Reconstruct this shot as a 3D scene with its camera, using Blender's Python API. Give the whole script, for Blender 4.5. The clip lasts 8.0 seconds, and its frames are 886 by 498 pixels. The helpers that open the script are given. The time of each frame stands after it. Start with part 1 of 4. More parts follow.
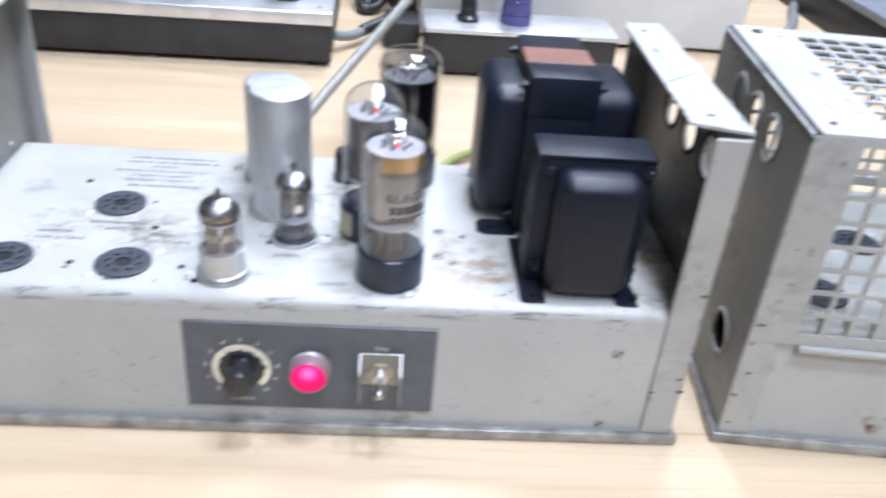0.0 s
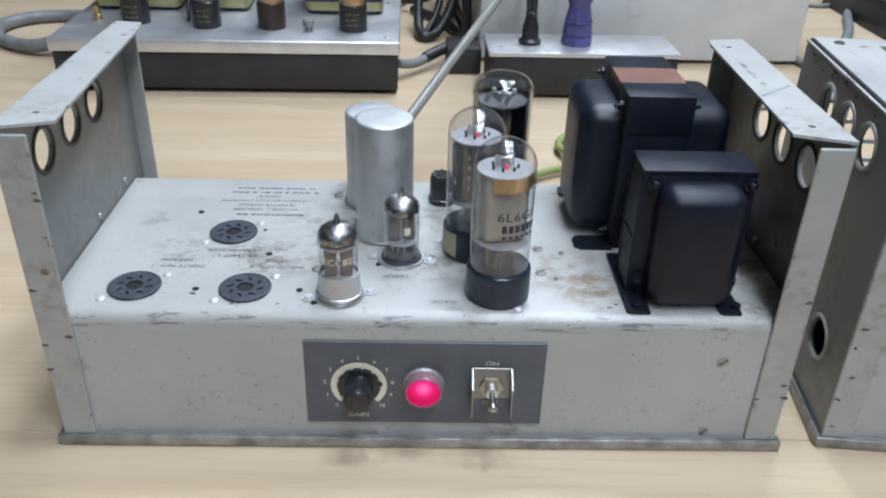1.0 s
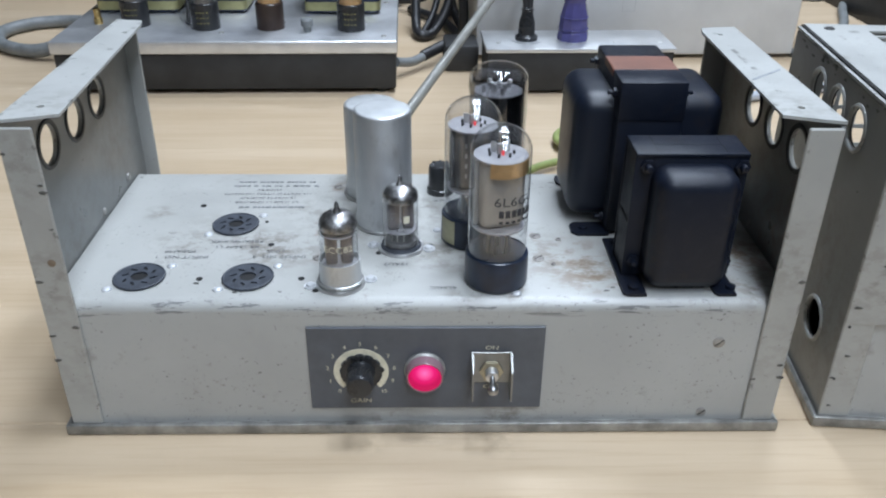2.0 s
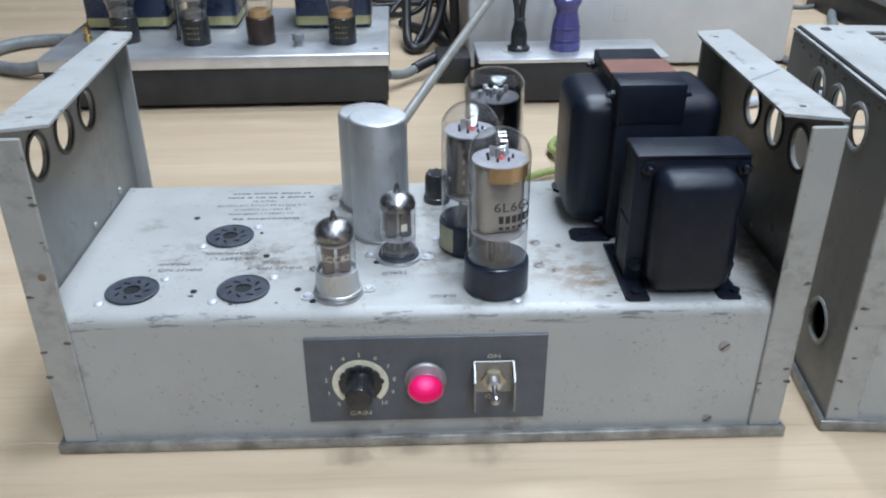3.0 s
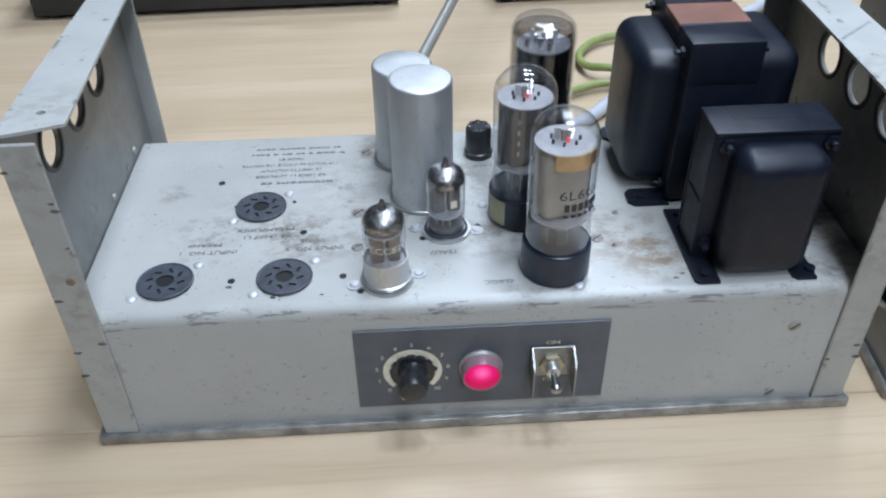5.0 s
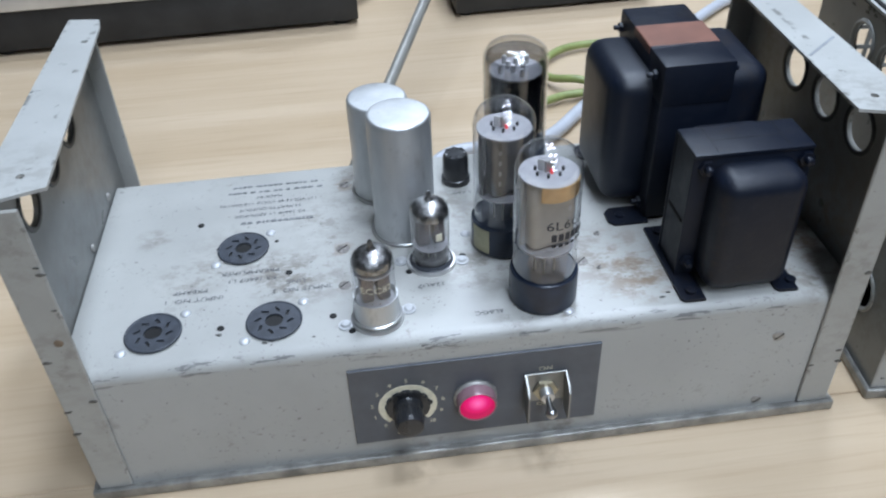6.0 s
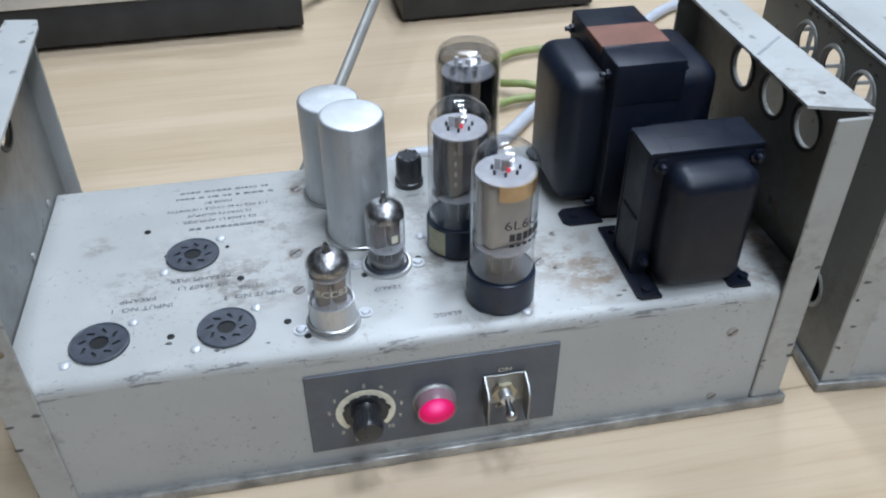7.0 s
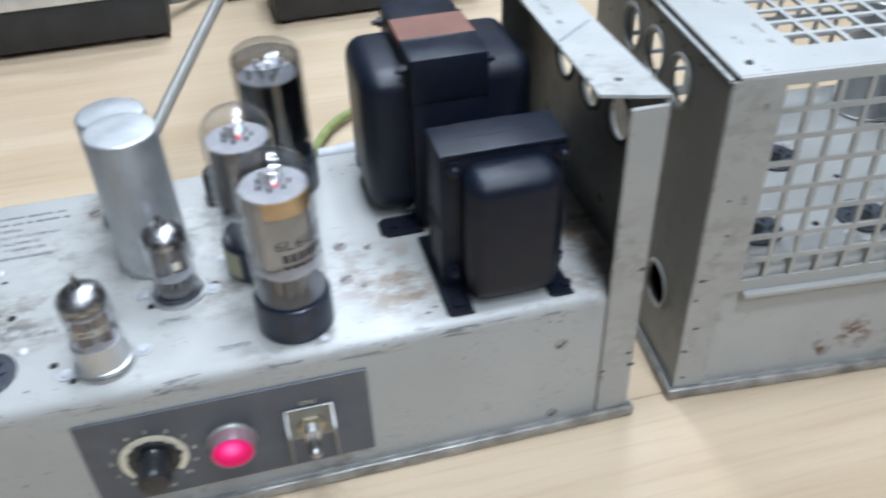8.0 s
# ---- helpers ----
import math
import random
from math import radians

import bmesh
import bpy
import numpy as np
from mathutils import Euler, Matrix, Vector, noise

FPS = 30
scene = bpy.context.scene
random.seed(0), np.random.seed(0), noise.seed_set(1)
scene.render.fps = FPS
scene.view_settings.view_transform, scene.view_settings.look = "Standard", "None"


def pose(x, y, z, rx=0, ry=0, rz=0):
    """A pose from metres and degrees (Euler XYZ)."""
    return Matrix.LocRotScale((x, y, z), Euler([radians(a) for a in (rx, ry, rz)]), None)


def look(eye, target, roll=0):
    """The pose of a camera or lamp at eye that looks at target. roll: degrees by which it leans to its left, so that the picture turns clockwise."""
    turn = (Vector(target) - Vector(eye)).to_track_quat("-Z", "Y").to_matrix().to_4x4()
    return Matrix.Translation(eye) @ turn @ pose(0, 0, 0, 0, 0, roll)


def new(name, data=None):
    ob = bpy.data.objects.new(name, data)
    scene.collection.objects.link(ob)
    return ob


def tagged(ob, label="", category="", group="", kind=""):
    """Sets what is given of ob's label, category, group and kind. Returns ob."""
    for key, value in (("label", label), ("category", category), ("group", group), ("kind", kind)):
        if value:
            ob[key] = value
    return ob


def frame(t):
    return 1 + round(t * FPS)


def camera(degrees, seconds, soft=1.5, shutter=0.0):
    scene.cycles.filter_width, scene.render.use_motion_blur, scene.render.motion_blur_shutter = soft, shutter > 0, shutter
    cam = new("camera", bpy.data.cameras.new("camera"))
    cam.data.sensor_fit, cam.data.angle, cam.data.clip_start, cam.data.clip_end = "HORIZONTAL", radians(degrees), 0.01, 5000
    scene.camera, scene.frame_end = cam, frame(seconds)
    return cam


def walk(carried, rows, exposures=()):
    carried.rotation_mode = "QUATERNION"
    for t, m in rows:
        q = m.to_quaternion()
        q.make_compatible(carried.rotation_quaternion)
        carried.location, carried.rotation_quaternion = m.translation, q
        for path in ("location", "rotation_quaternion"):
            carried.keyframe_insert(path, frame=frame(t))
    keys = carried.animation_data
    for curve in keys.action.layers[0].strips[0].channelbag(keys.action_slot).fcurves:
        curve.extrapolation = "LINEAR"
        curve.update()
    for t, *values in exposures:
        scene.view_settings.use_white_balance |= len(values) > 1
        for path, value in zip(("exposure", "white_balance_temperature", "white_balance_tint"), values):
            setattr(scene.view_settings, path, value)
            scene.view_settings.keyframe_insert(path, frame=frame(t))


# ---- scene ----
cam = camera(55.4, 8.0, soft=2.1, shutter=0.55)
PATH = [
    (0, (0.0320, -0.3110, 0.2970), (0.1720, 1.3940, -0.7390), 5.10),
    (0.2, (0.0206, -0.3150, 0.2926), (0.0896, 1.3924, -0.7476), 4.14),
    (0.5, (0.0100, -0.3190, 0.2940), (0.0420, 1.3990, -0.7290), 2.50),
    (1, (-0.0010, -0.3250, 0.3020), (0.0450, 1.4090, -0.6940), 1.60),
    (1.5, (0.0010, -0.3340, 0.3010), (0.0540, 1.4070, -0.6820), 1.10),
    (1.7, (0.0020, -0.3353, 0.3008), (0.0380, 1.3990, -0.6969), 0.69),
    (2.8, (-0.0050, -0.3337, 0.2902), (0.0550, 1.4240, -0.6601), -0.09),
    (3, (-0.0020, -0.3310, 0.2910), (0.0550, 1.4250, -0.6630), -0.20),
    (3.5, (-0.0080, -0.3190, 0.3000), (0.0620, 1.4470, -0.6370), 0.70),
    (3.7, (-0.0104, -0.2976, 0.3210), (0.0708, 1.4276, -0.6868), 1.12),
    (4, (-0.0050, -0.2600, 0.3480), (0.0880, 1.3340, -0.8560), 1.60),
    (4.5, (-0.0130, -0.2670, 0.3330), (0.0920, 1.2640, -0.9500), 0.10),
    (4.7, (-0.0190, -0.2750, 0.3240), (0.0410, 1.2940, -0.9150), -1.10),
    (5.8, (-0.0470, -0.2620, 0.3350), (0.1100, 1.2930, -0.9130), -1.20),
    (6, (-0.0400, -0.2630, 0.3380), (0.1240, 1.2950, -0.9060), -2.30),
    (6.5, (-0.0430, -0.2630, 0.3340), (0.2430, 1.2880, -0.8970), -0.50),
    (7, (-0.0450, -0.2610, 0.3320), (0.2500, 1.2910, -0.8940), -0.30),
    (7.3, (-0.0386, -0.2594, 0.3262), (0.2704, 1.2928, -0.8964), -0.34),
    (7.5, (-0.0160, -0.2530, 0.3200), (0.3000, 1.2890, -0.9140), -1.20),
    (7.7, (0.0012, -0.2474, 0.3182), (0.3556, 1.2852, -0.9172), -1.74),
    (8, (0.0360, -0.2450, 0.3150), (0.3950, 1.2910, -0.9150), -2.20),
]
EXPOSURES = [(0, 0.31, 6450, 16), (0.5, -0.21, 6500, 10), (1, -0.36, 6500, 10), (1.5, -0.39, 6500, 10), (3, -0.34, 6330, 10), (3.5, -0.37, 6300, 10), (4, -0.41, 6300, 10), (4.5, -0.45, 6300, 10), (6.5, -0.49, 6300, 10), (7.5, -0.46, 6380, 10), (8, -0.25, 6430, 10)]
walk(cam, [(t, look(eye, target, roll)) for t, eye, target, roll in PATH], EXPOSURES)


# ---- world and light ----
world = bpy.data.worlds.new("world")
world.use_nodes = True
world.node_tree.nodes["Background"].inputs[0].default_value = (0.8, 0.9, 1.0, 1)
world.node_tree.nodes["Background"].inputs[1].default_value = 0.02
scene.world = world
LAMP_WATTS = 12.4
LAMP_COLOUR = (0.745, 0.85, 1.0)
CEILING_Z = 1.75

# ---- mesh helpers ----


def finish(bm, mat, sharp=0.6):
    bmesh.ops.recalc_face_normals(bm, faces=bm.faces)
    for e in bm.edges:
        if len(e.link_faces) == 2 and e.calc_face_angle(0) > sharp:
            e.smooth = False
    for f in bm.faces:
        f.smooth = True
    me = bpy.data.meshes.new("mesh")
    bm.to_mesh(me)
    bm.free()
    me.materials.append(mat)
    return me


def part(name, bm, mat, parent=None, label="", at=None, sharp=0.6):
    me = finish(bm, mat, sharp) if isinstance(bm, bmesh.types.BMesh) else bm
    ob = new(name, me)
    ob.parent = parent
    if at is not None:
        ob.matrix_basis = at
    return tagged(ob, label)


def thing(name, label, category, at=None, group=""):
    ob = new(name)
    ob.empty_display_size = 0.02
    if at is not None:
        ob.matrix_basis = at
    return tagged(ob, label, category, group)


def box(x0, x1, y0, y1, z0, z1, bevel=0.0, segs=2, bm=None):
    own = bmesh.new()
    bmesh.ops.create_cube(own, size=1)
    for v in own.verts:
        v.co = Vector((x0 + (v.co.x + 0.5) * (x1 - x0), y0 + (v.co.y + 0.5) * (y1 - y0), z0 + (v.co.z + 0.5) * (z1 - z0)))
    if bevel:
        bmesh.ops.bevel(own, geom=list(own.edges), offset=bevel, segments=segs, profile=0.5, affect="EDGES")
    return join(bm, own)


def join(bm, own):
    if bm is None:
        return own
    me = bpy.data.meshes.new("tmp")
    own.to_mesh(me)
    own.free()
    bm.from_mesh(me)
    bpy.data.meshes.remove(me)
    return bm


def moved(bm, m):
    bmesh.ops.transform(bm, matrix=m, verts=bm.verts)
    return bm


def lathe(profile, segs=40, at=None, bm=None):
    own = bmesh.new()
    rings = []
    for r, z in profile:
        if r < 1e-6:
            rings.append([own.verts.new((0, 0, z))])
        else:
            rings.append([own.verts.new((r * math.cos(2 * math.pi * k / segs), r * math.sin(2 * math.pi * k / segs), z)) for k in range(segs)])
    for a, b in zip(rings, rings[1:]):
        for k in range(segs):
            j = (k + 1) % segs
            loop = [a[k % len(a)], a[j % len(a)], b[j % len(b)], b[k % len(b)]]
            seen = []
            for v in loop:
                if v not in seen:
                    seen.append(v)
            if len(seen) > 2:
                own.faces.new(seen)
    if at is not None:
        moved(own, at)
    return join(bm, own)


def cyl(r, z0, z1, segs=32, bevel=0.0, at=None, bm=None):
    b = min(bevel, r * 0.9)
    pts = [(0, z0), (r, z0)]
    if b:
        pts += [(r, z1 - b), (r - b * 0.3, z1 - b * 0.3), (r - b, z1), (0, z1)]
    else:
        pts += [(r, z1), (0, z1)]
    return lathe(pts, segs, at, bm)


def tube(points, r, segs=12, steps=8, bm=None):
    """A round cable along a smooth path through points."""
    pts = [Vector(p) for p in points]
    path = []
    for i in range(len(pts) - 1):
        p0, p1, p2, p3 = pts[max(i - 1, 0)], pts[i], pts[i + 1], pts[min(i + 2, len(pts) - 1)]
        for k in range(steps):
            t = k / steps
            path.append(0.5 * ((2 * p1) + (p2 - p0) * t + (2 * p0 - 5 * p1 + 4 * p2 - p3) * t * t + (3 * p1 - p0 - 3 * p2 + p3) * t ** 3))
    path.append(pts[-1])
    own = bmesh.new()
    side = Vector((0.31, 0.17, 0.93))
    rings = []
    for i, p in enumerate(path):
        d = (path[min(i + 1, len(path) - 1)] - path[max(i - 1, 0)]).normalized()
        side = (side - d * side.dot(d)).normalized()
        up = d.cross(side)
        rings.append([own.verts.new(p + r * (side * math.cos(2 * math.pi * k / segs) + up * math.sin(2 * math.pi * k / segs))) for k in range(segs)])
    for a, b in zip(rings, rings[1:]):
        for k in range(segs):
            own.faces.new((a[k], a[(k + 1) % segs], b[(k + 1) % segs], b[k]))
    own.faces.new(rings[0][::-1])
    own.faces.new(rings[-1])
    return join(bm, own)


def circle(x, y, r, n=28):
    return [(x + r * math.cos(2 * math.pi * k / n), y + r * math.sin(2 * math.pi * k / n)) for k in range(n)]


def plate(outer, holes, thick, at=None, bm=None):
    """A flat sheet in the xy plane with holes cut through it, thick along z."""
    own = bmesh.new()
    edges = []
    for loop in (outer, *holes):
        vs = [own.verts.new((x, y, 0)) for x, y in loop]
        edges += [own.edges.new((vs[k], vs[(k + 1) % len(vs)])) for k in range(len(vs))]
    bmesh.ops.triangle_fill(own, edges=edges, use_beauty=True, use_dissolve=False)
    made = bmesh.ops.extrude_face_region(own, geom=list(own.faces))
    for v in made["geom"]:
        if isinstance(v, bmesh.types.BMVert):
            v.co.z += thick
    if at is not None:
        moved(own, at)
    return join(bm, own)


def prism(profile, x0, x1, bm=None):
    """A closed yz profile drawn out along x."""
    own = bmesh.new()
    a = [own.verts.new((x0, y, z)) for y, z in profile]
    b = [own.verts.new((x1, y, z)) for y, z in profile]
    n = len(a)
    for k in range(n):
        own.faces.new((a[k], a[(k + 1) % n], b[(k + 1) % n], b[k]))
    for loop in (a, b):
        es = [own.edges.get((loop[k], loop[(k + 1) % n])) for k in range(n)]
        bmesh.ops.triangle_fill(own, edges=es, use_beauty=True)
    return join(bm, own)


def ring(r, minor, at=None, bm=None, segs=32, n=8):
    own = bmesh.new()
    loops = []
    for k in range(segs):
        a = 2 * math.pi * k / segs
        loops.append([own.verts.new(((r + minor * math.cos(2 * math.pi * j / n)) * math.cos(a), (r + minor * math.cos(2 * math.pi * j / n)) * math.sin(a), minor * math.sin(2 * math.pi * j / n))) for j in range(n)])
    for k in range(segs):
        for j in range(n):
            own.faces.new((loops[k][j], loops[(k + 1) % segs][j], loops[(k + 1) % segs][(j + 1) % n], loops[k][(j + 1) % n]))
    if at is not None:
        moved(own, at)
    return join(bm, own)


def lettering(text, size, at, parent, mat, name="lettering", wrap=0.0, wide=1.0):
    cu = bpy.data.curves.new("text", "FONT")
    cu.body, cu.size, cu.align_x, cu.align_y = text, size, "CENTER", "CENTER"
    cu.resolution_u = 2
    ob = new("text", cu)
    me = bpy.data.meshes.new_from_object(ob)
    bpy.data.objects.remove(ob)
    bpy.data.curves.remove(cu)
    me.transform(Matrix.Diagonal((wide, 1, 1, 1)))
    if wrap:
        for v in me.vertices:
            a = v.co.x / wrap
            v.co = Vector((wrap * math.sin(a), v.co.y, wrap * math.cos(a) - wrap))
    me.transform(at)
    me.materials.clear()
    me.materials.append(mat)
    return part(name, me, mat, parent)


FRONT = Matrix.Rotation(radians(90), 4, "X")  # turns xy drawings to face -y


def front_at(x, z, y):
    return Matrix.Translation((x, y, z)) @ FRONT


# ---- materials ----


class Mat:
    """A small helper round one node material."""

    def __init__(self, name, rough=0.5, metal=0.0, colour=(0.5, 0.5, 0.5), coat=0.0):
        self.m = bpy.data.materials.new(name)
        self.m.use_nodes = True
        self.t = self.m.node_tree
        self.b = self.t.nodes["Principled BSDF"]
        self.b.inputs["Roughness"].default_value = rough
        self.b.inputs["Metallic"].default_value = metal
        self.b.inputs["Base Color"].default_value = (*colour, 1)
        self.b.inputs["Coat Weight"].default_value = coat
        self.co = self.t.nodes.new("ShaderNodeTexCoord").outputs["Object"]
        self.out = None

    def node(self, kind, **sets):
        n = self.t.nodes.new(kind)
        for k, v in sets.items():
            n.inputs[k].default_value = v
        return n

    def link(self, a, b):
        self.t.links.new(a, b)

    def stretch(self, sx, sy, sz):
        n = self.node("ShaderNodeMapping")
        n.inputs["Scale"].default_value = (sx, sy, sz)
        self.link(self.co, n.inputs["Vector"])
        return n.outputs[0]

    def noise(self, scale, detail=4.0, vector=None, rough=0.55):
        n = self.node("ShaderNodeTexNoise", Scale=scale, Detail=detail, Roughness=rough)
        self.link(vector or self.co, n.inputs["Vector"])
        return n.outputs["Fac"]

    def span(self, fac, lo, hi, a=0.0, b=1.0):
        n = self.node("ShaderNodeMapRange")
        n.inputs["From Min"].default_value, n.inputs["From Max"].default_value = lo, hi
        n.inputs["To Min"].default_value, n.inputs["To Max"].default_value = a, b
        self.link(fac, n.inputs["Value"])
        return n.outputs[0]

    def maths(self, op, a, b):
        n = self.t.nodes.new("ShaderNodeMath")
        n.operation = op
        for i, v in enumerate((a, b)):
            if isinstance(v, (int, float)):
                n.inputs[i].default_value = v
            else:
                self.link(v, n.inputs[i])
        return n.outputs[0]

    def blend(self, fac, a, b):
        n = self.t.nodes.new("ShaderNodeMix")
        n.data_type = "RGBA"
        for sock, v in ((n.inputs[0], fac), (n.inputs[6], a), (n.inputs[7], b)):
            if isinstance(v, tuple):
                sock.default_value = (*v, 1)
            elif isinstance(v, (int, float)):
                sock.default_value = v
            else:
                self.link(v, sock)
        return n.outputs[2]

    def spot(self, x, y, z, r):
        """1 at a place, falling to 0 at the distance r."""
        n = self.t.nodes.new("ShaderNodeVectorMath")
        n.operation = "DISTANCE"
        n.inputs[1].default_value = (x, y, z)
        self.link(self.co, n.inputs[0])
        return self.span(n.outputs["Value"], 0, r, 1, 0)

    def axis(self, i):
        n = self.t.nodes.new("ShaderNodeSeparateXYZ")
        self.link(self.co, n.inputs[0])
        return n.outputs[i]

    def colour(self, sock):
        self.link(sock, self.b.inputs["Base Color"])

    def rough(self, fac, lo, hi):
        self.link(self.span(fac, 0.3, 0.7, lo, hi), self.b.inputs["Roughness"])

    def bump(self, fac, strength, dist=0.0004):
        n = self.node("ShaderNodeBump", Strength=strength, Distance=dist)
        self.link(fac, n.inputs["Height"])
        self.link(n.outputs[0], self.b.inputs["Normal"])


def plain(name, colour, rough=0.5, metal=0.0, vary=0.25, scale=120.0, bump=0.1, coat=0.0):
    m = Mat(name, rough, metal, colour, coat)
    n = m.noise(scale)
    dark = tuple(c * (1 - vary) for c in colour)
    light = tuple(min(1, c * (1 + vary)) for c in colour)
    m.colour(m.blend(m.span(n, 0.3, 0.7), dark, light))
    m.rough(m.noise(scale * 0.31), rough * 0.85, min(1, rough * 1.2))
    if bump:
        m.bump(m.noise(scale * 6, 2), bump)
    return m.m


def paint_grey(name, chips=True, stains=(), colour=(0.372, 0.371, 0.350), rim=False):
    """Old grey enamel with dirt, scratches and worn edges."""
    m = Mat(name, 0.32, 0.0, colour)
    big = m.noise(14, 5)
    base = m.blend(m.span(big, 0.3, 0.7), tuple(c * 0.9 for c in colour), tuple(c * 1.07 for c in colour))
    smear = m.maths("MULTIPLY", m.span(m.noise(75, 6, rough=0.7), 0.585, 0.73), m.span(m.noise(17, 3), 0.45, 0.62))
    base = m.blend(m.maths("MULTIPLY", smear, 0.55), base, (0.17, 0.155, 0.13))
    speck = m.span(m.noise(420, 2), 0.725, 0.77)
    base = m.blend(m.maths("MULTIPLY", speck, 0.8), base, (0.09, 0.085, 0.08))
    scratch = m.maths("MULTIPLY", m.span(m.noise(60, 3, m.stretch(1, 14, 14)), 0.72, 0.75), m.span(m.noise(30), 0.52, 0.6))
    base = m.blend(m.maths("MULTIPLY", scratch, 0.7), base, (0.13, 0.12, 0.11))
    for x, y, z, r, c, amount in stains:
        f = m.maths("MULTIPLY", m.spot(x, y, z, r), m.span(m.noise(150, 6, m.stretch(0.7, 1, 1), 0.7), 0.45, 0.60))
        base = m.blend(m.maths("MULTIPLY", f, amount), base, c)
    if chips:
        grime = m.maths("MULTIPLY", m.span(m.noise(240, 5, rough=0.75), 0.60, 0.68), m.span(m.noise(24, 3), 0.47, 0.60))
        base = m.blend(m.maths("MULTIPLY", grime, 0.62), base, (0.155, 0.132, 0.105))
        fleck = m.maths("MULTIPLY", m.span(m.noise(560, 2), 0.675, 0.72), m.span(m.noise(31, 2), 0.45, 0.55))
        base = m.blend(m.maths("MULTIPLY", fleck, 0.75), base, (0.08, 0.072, 0.065))
        edge = m.maths("MULTIPLY", m.span(m.axis(2), 0.0690, 0.0715), m.span(m.axis(2), 0.0776, 0.0768))
        chip = m.maths("MULTIPLY", edge, m.span(m.noise(38, 5, m.stretch(1, 1, 8), 0.7), 0.565, 0.59))
        base = m.blend(m.maths("MULTIPLY", chip, 0.8), base, (0.12, 0.12, 0.12))
    if rim:
        ax = m.maths("ABSOLUTE", m.axis(0), 0.0)
        edge = m.maths("MAXIMUM", m.span(ax, 0.1782, 0.1794), m.maths("MULTIPLY", m.span(ax, 0.1668, 0.1656), m.span(ax, 0.1630, 0.1640)))
        edge = m.maths("MAXIMUM", edge, m.maths("MULTIPLY", m.span(ax, 0.1580, 0.1568), m.span(ax, 0.150, 0.151)))
        chip = m.maths("MULTIPLY", edge, m.span(m.noise(85, 5, rough=0.7), 0.575, 0.61))
        base = m.blend(m.maths("MULTIPLY", chip, 0.62), base, (0.09, 0.085, 0.075))
    m.colour(base)
    m.rough(m.noise(55, 4), 0.27, 0.45)
    m.bump(m.noise(900, 2), 0.06, 0.0003)
    return m.m


RUST, DIRT = (0.17, 0.112, 0.062), (0.13, 0.11, 0.085)
GREY = paint_grey("grey_enamel", True, [
    (0.078, 0.040, 0.078, 0.034, RUST, 0.75), (0.165, 0.045, 0.078, 0.045, RUST, 0.9), (0.165, 0.010, 0.078, 0.018, DIRT, 0.7),
    (-0.02, 0.075, 0.078, 0.03, DIRT, 0.7), (-0.072, 0.052, 0.078, 0.030, DIRT, 0.7), (0.012, 0.05, 0.078, 0.03, DIRT, 0.7),
    (-0.046, 0.135, 0.078, 0.02, DIRT, 0.6), (-0.13, 0.06, 0.078, 0.02, DIRT, 0.5), (0.0, 0.10, 0.078, 0.03, DIRT, 0.6),
    (0.05, 0.05, 0.078, 0.03, DIRT, 0.5), (-0.085, 0.055, 0.078, 0.022, DIRT, 0.8), (-0.11, 0.075, 0.078, 0.03, DIRT, 0.45), (-0.150, 0.095, 0.078, 0.012, DIRT, 0.7), (-0.06, 0.10, 0.078, 0.03, DIRT, 0.5), (-0.055, 0.071, 0.078, 0.0075, RUST, 1.3), (-0.055, 0.043, 0.078, 0.006, RUST, 0.9), (-0.052, 0.128, 0.078, 0.007, RUST, 1.2), (0.060, 0.066, 0.078, 0.007, RUST, 0.8), (0.085, 0.025, 0.078, 0.022, RUST, 0.8), (0.045, 0.006, 0.078, 0.010, DIRT, 0.9), (0.020, 0.008, 0.078, 0.012, DIRT, 0.7), (0.045, -0.002, 0.006, 0.02, DIRT, 0.9), (-0.02, -0.002, 0.004, 0.02, DIRT, 0.7)])
GREY_COVERED = paint_grey("grey_enamel_covered", False, [
    (-0.089, 0.0, 0.025, 0.013, (0.13, 0.07, 0.04), 1.6), (-0.106, 0.0, 0.016, 0.008, (0.10, 0.05, 0.03), 2.0), (-0.06, 0.0, 0.018, 0.02, RUST, 0.8)])
# chassis enamel darkened: the end plates' shade is put into the colour, plus dirt
GREY_PLATE_SHADED = paint_grey("grey_enamel_plate_shaded", False, [
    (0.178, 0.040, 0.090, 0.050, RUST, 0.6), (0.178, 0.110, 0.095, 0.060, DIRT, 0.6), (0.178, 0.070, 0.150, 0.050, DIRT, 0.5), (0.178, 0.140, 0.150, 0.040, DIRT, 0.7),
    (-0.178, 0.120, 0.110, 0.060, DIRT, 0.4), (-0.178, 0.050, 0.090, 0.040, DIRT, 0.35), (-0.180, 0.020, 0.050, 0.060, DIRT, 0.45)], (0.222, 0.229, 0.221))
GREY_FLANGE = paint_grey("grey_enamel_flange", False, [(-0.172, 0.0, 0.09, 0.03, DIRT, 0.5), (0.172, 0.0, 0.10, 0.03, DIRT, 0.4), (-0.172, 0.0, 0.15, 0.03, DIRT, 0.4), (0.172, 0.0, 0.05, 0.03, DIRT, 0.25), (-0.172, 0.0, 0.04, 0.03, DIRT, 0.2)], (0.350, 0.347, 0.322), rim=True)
# same enamel as the upright flanges, lightened to paint in the overhead light
GREY_TOP_LIT = paint_grey("grey_enamel_top_lit", False, [(-0.172, 0.02, 0.169, 0.03, DIRT, 0.4), (0.160, 0.02, 0.169, 0.03, DIRT, 0.5)], (0.400, 0.403, 0.385), rim=True)
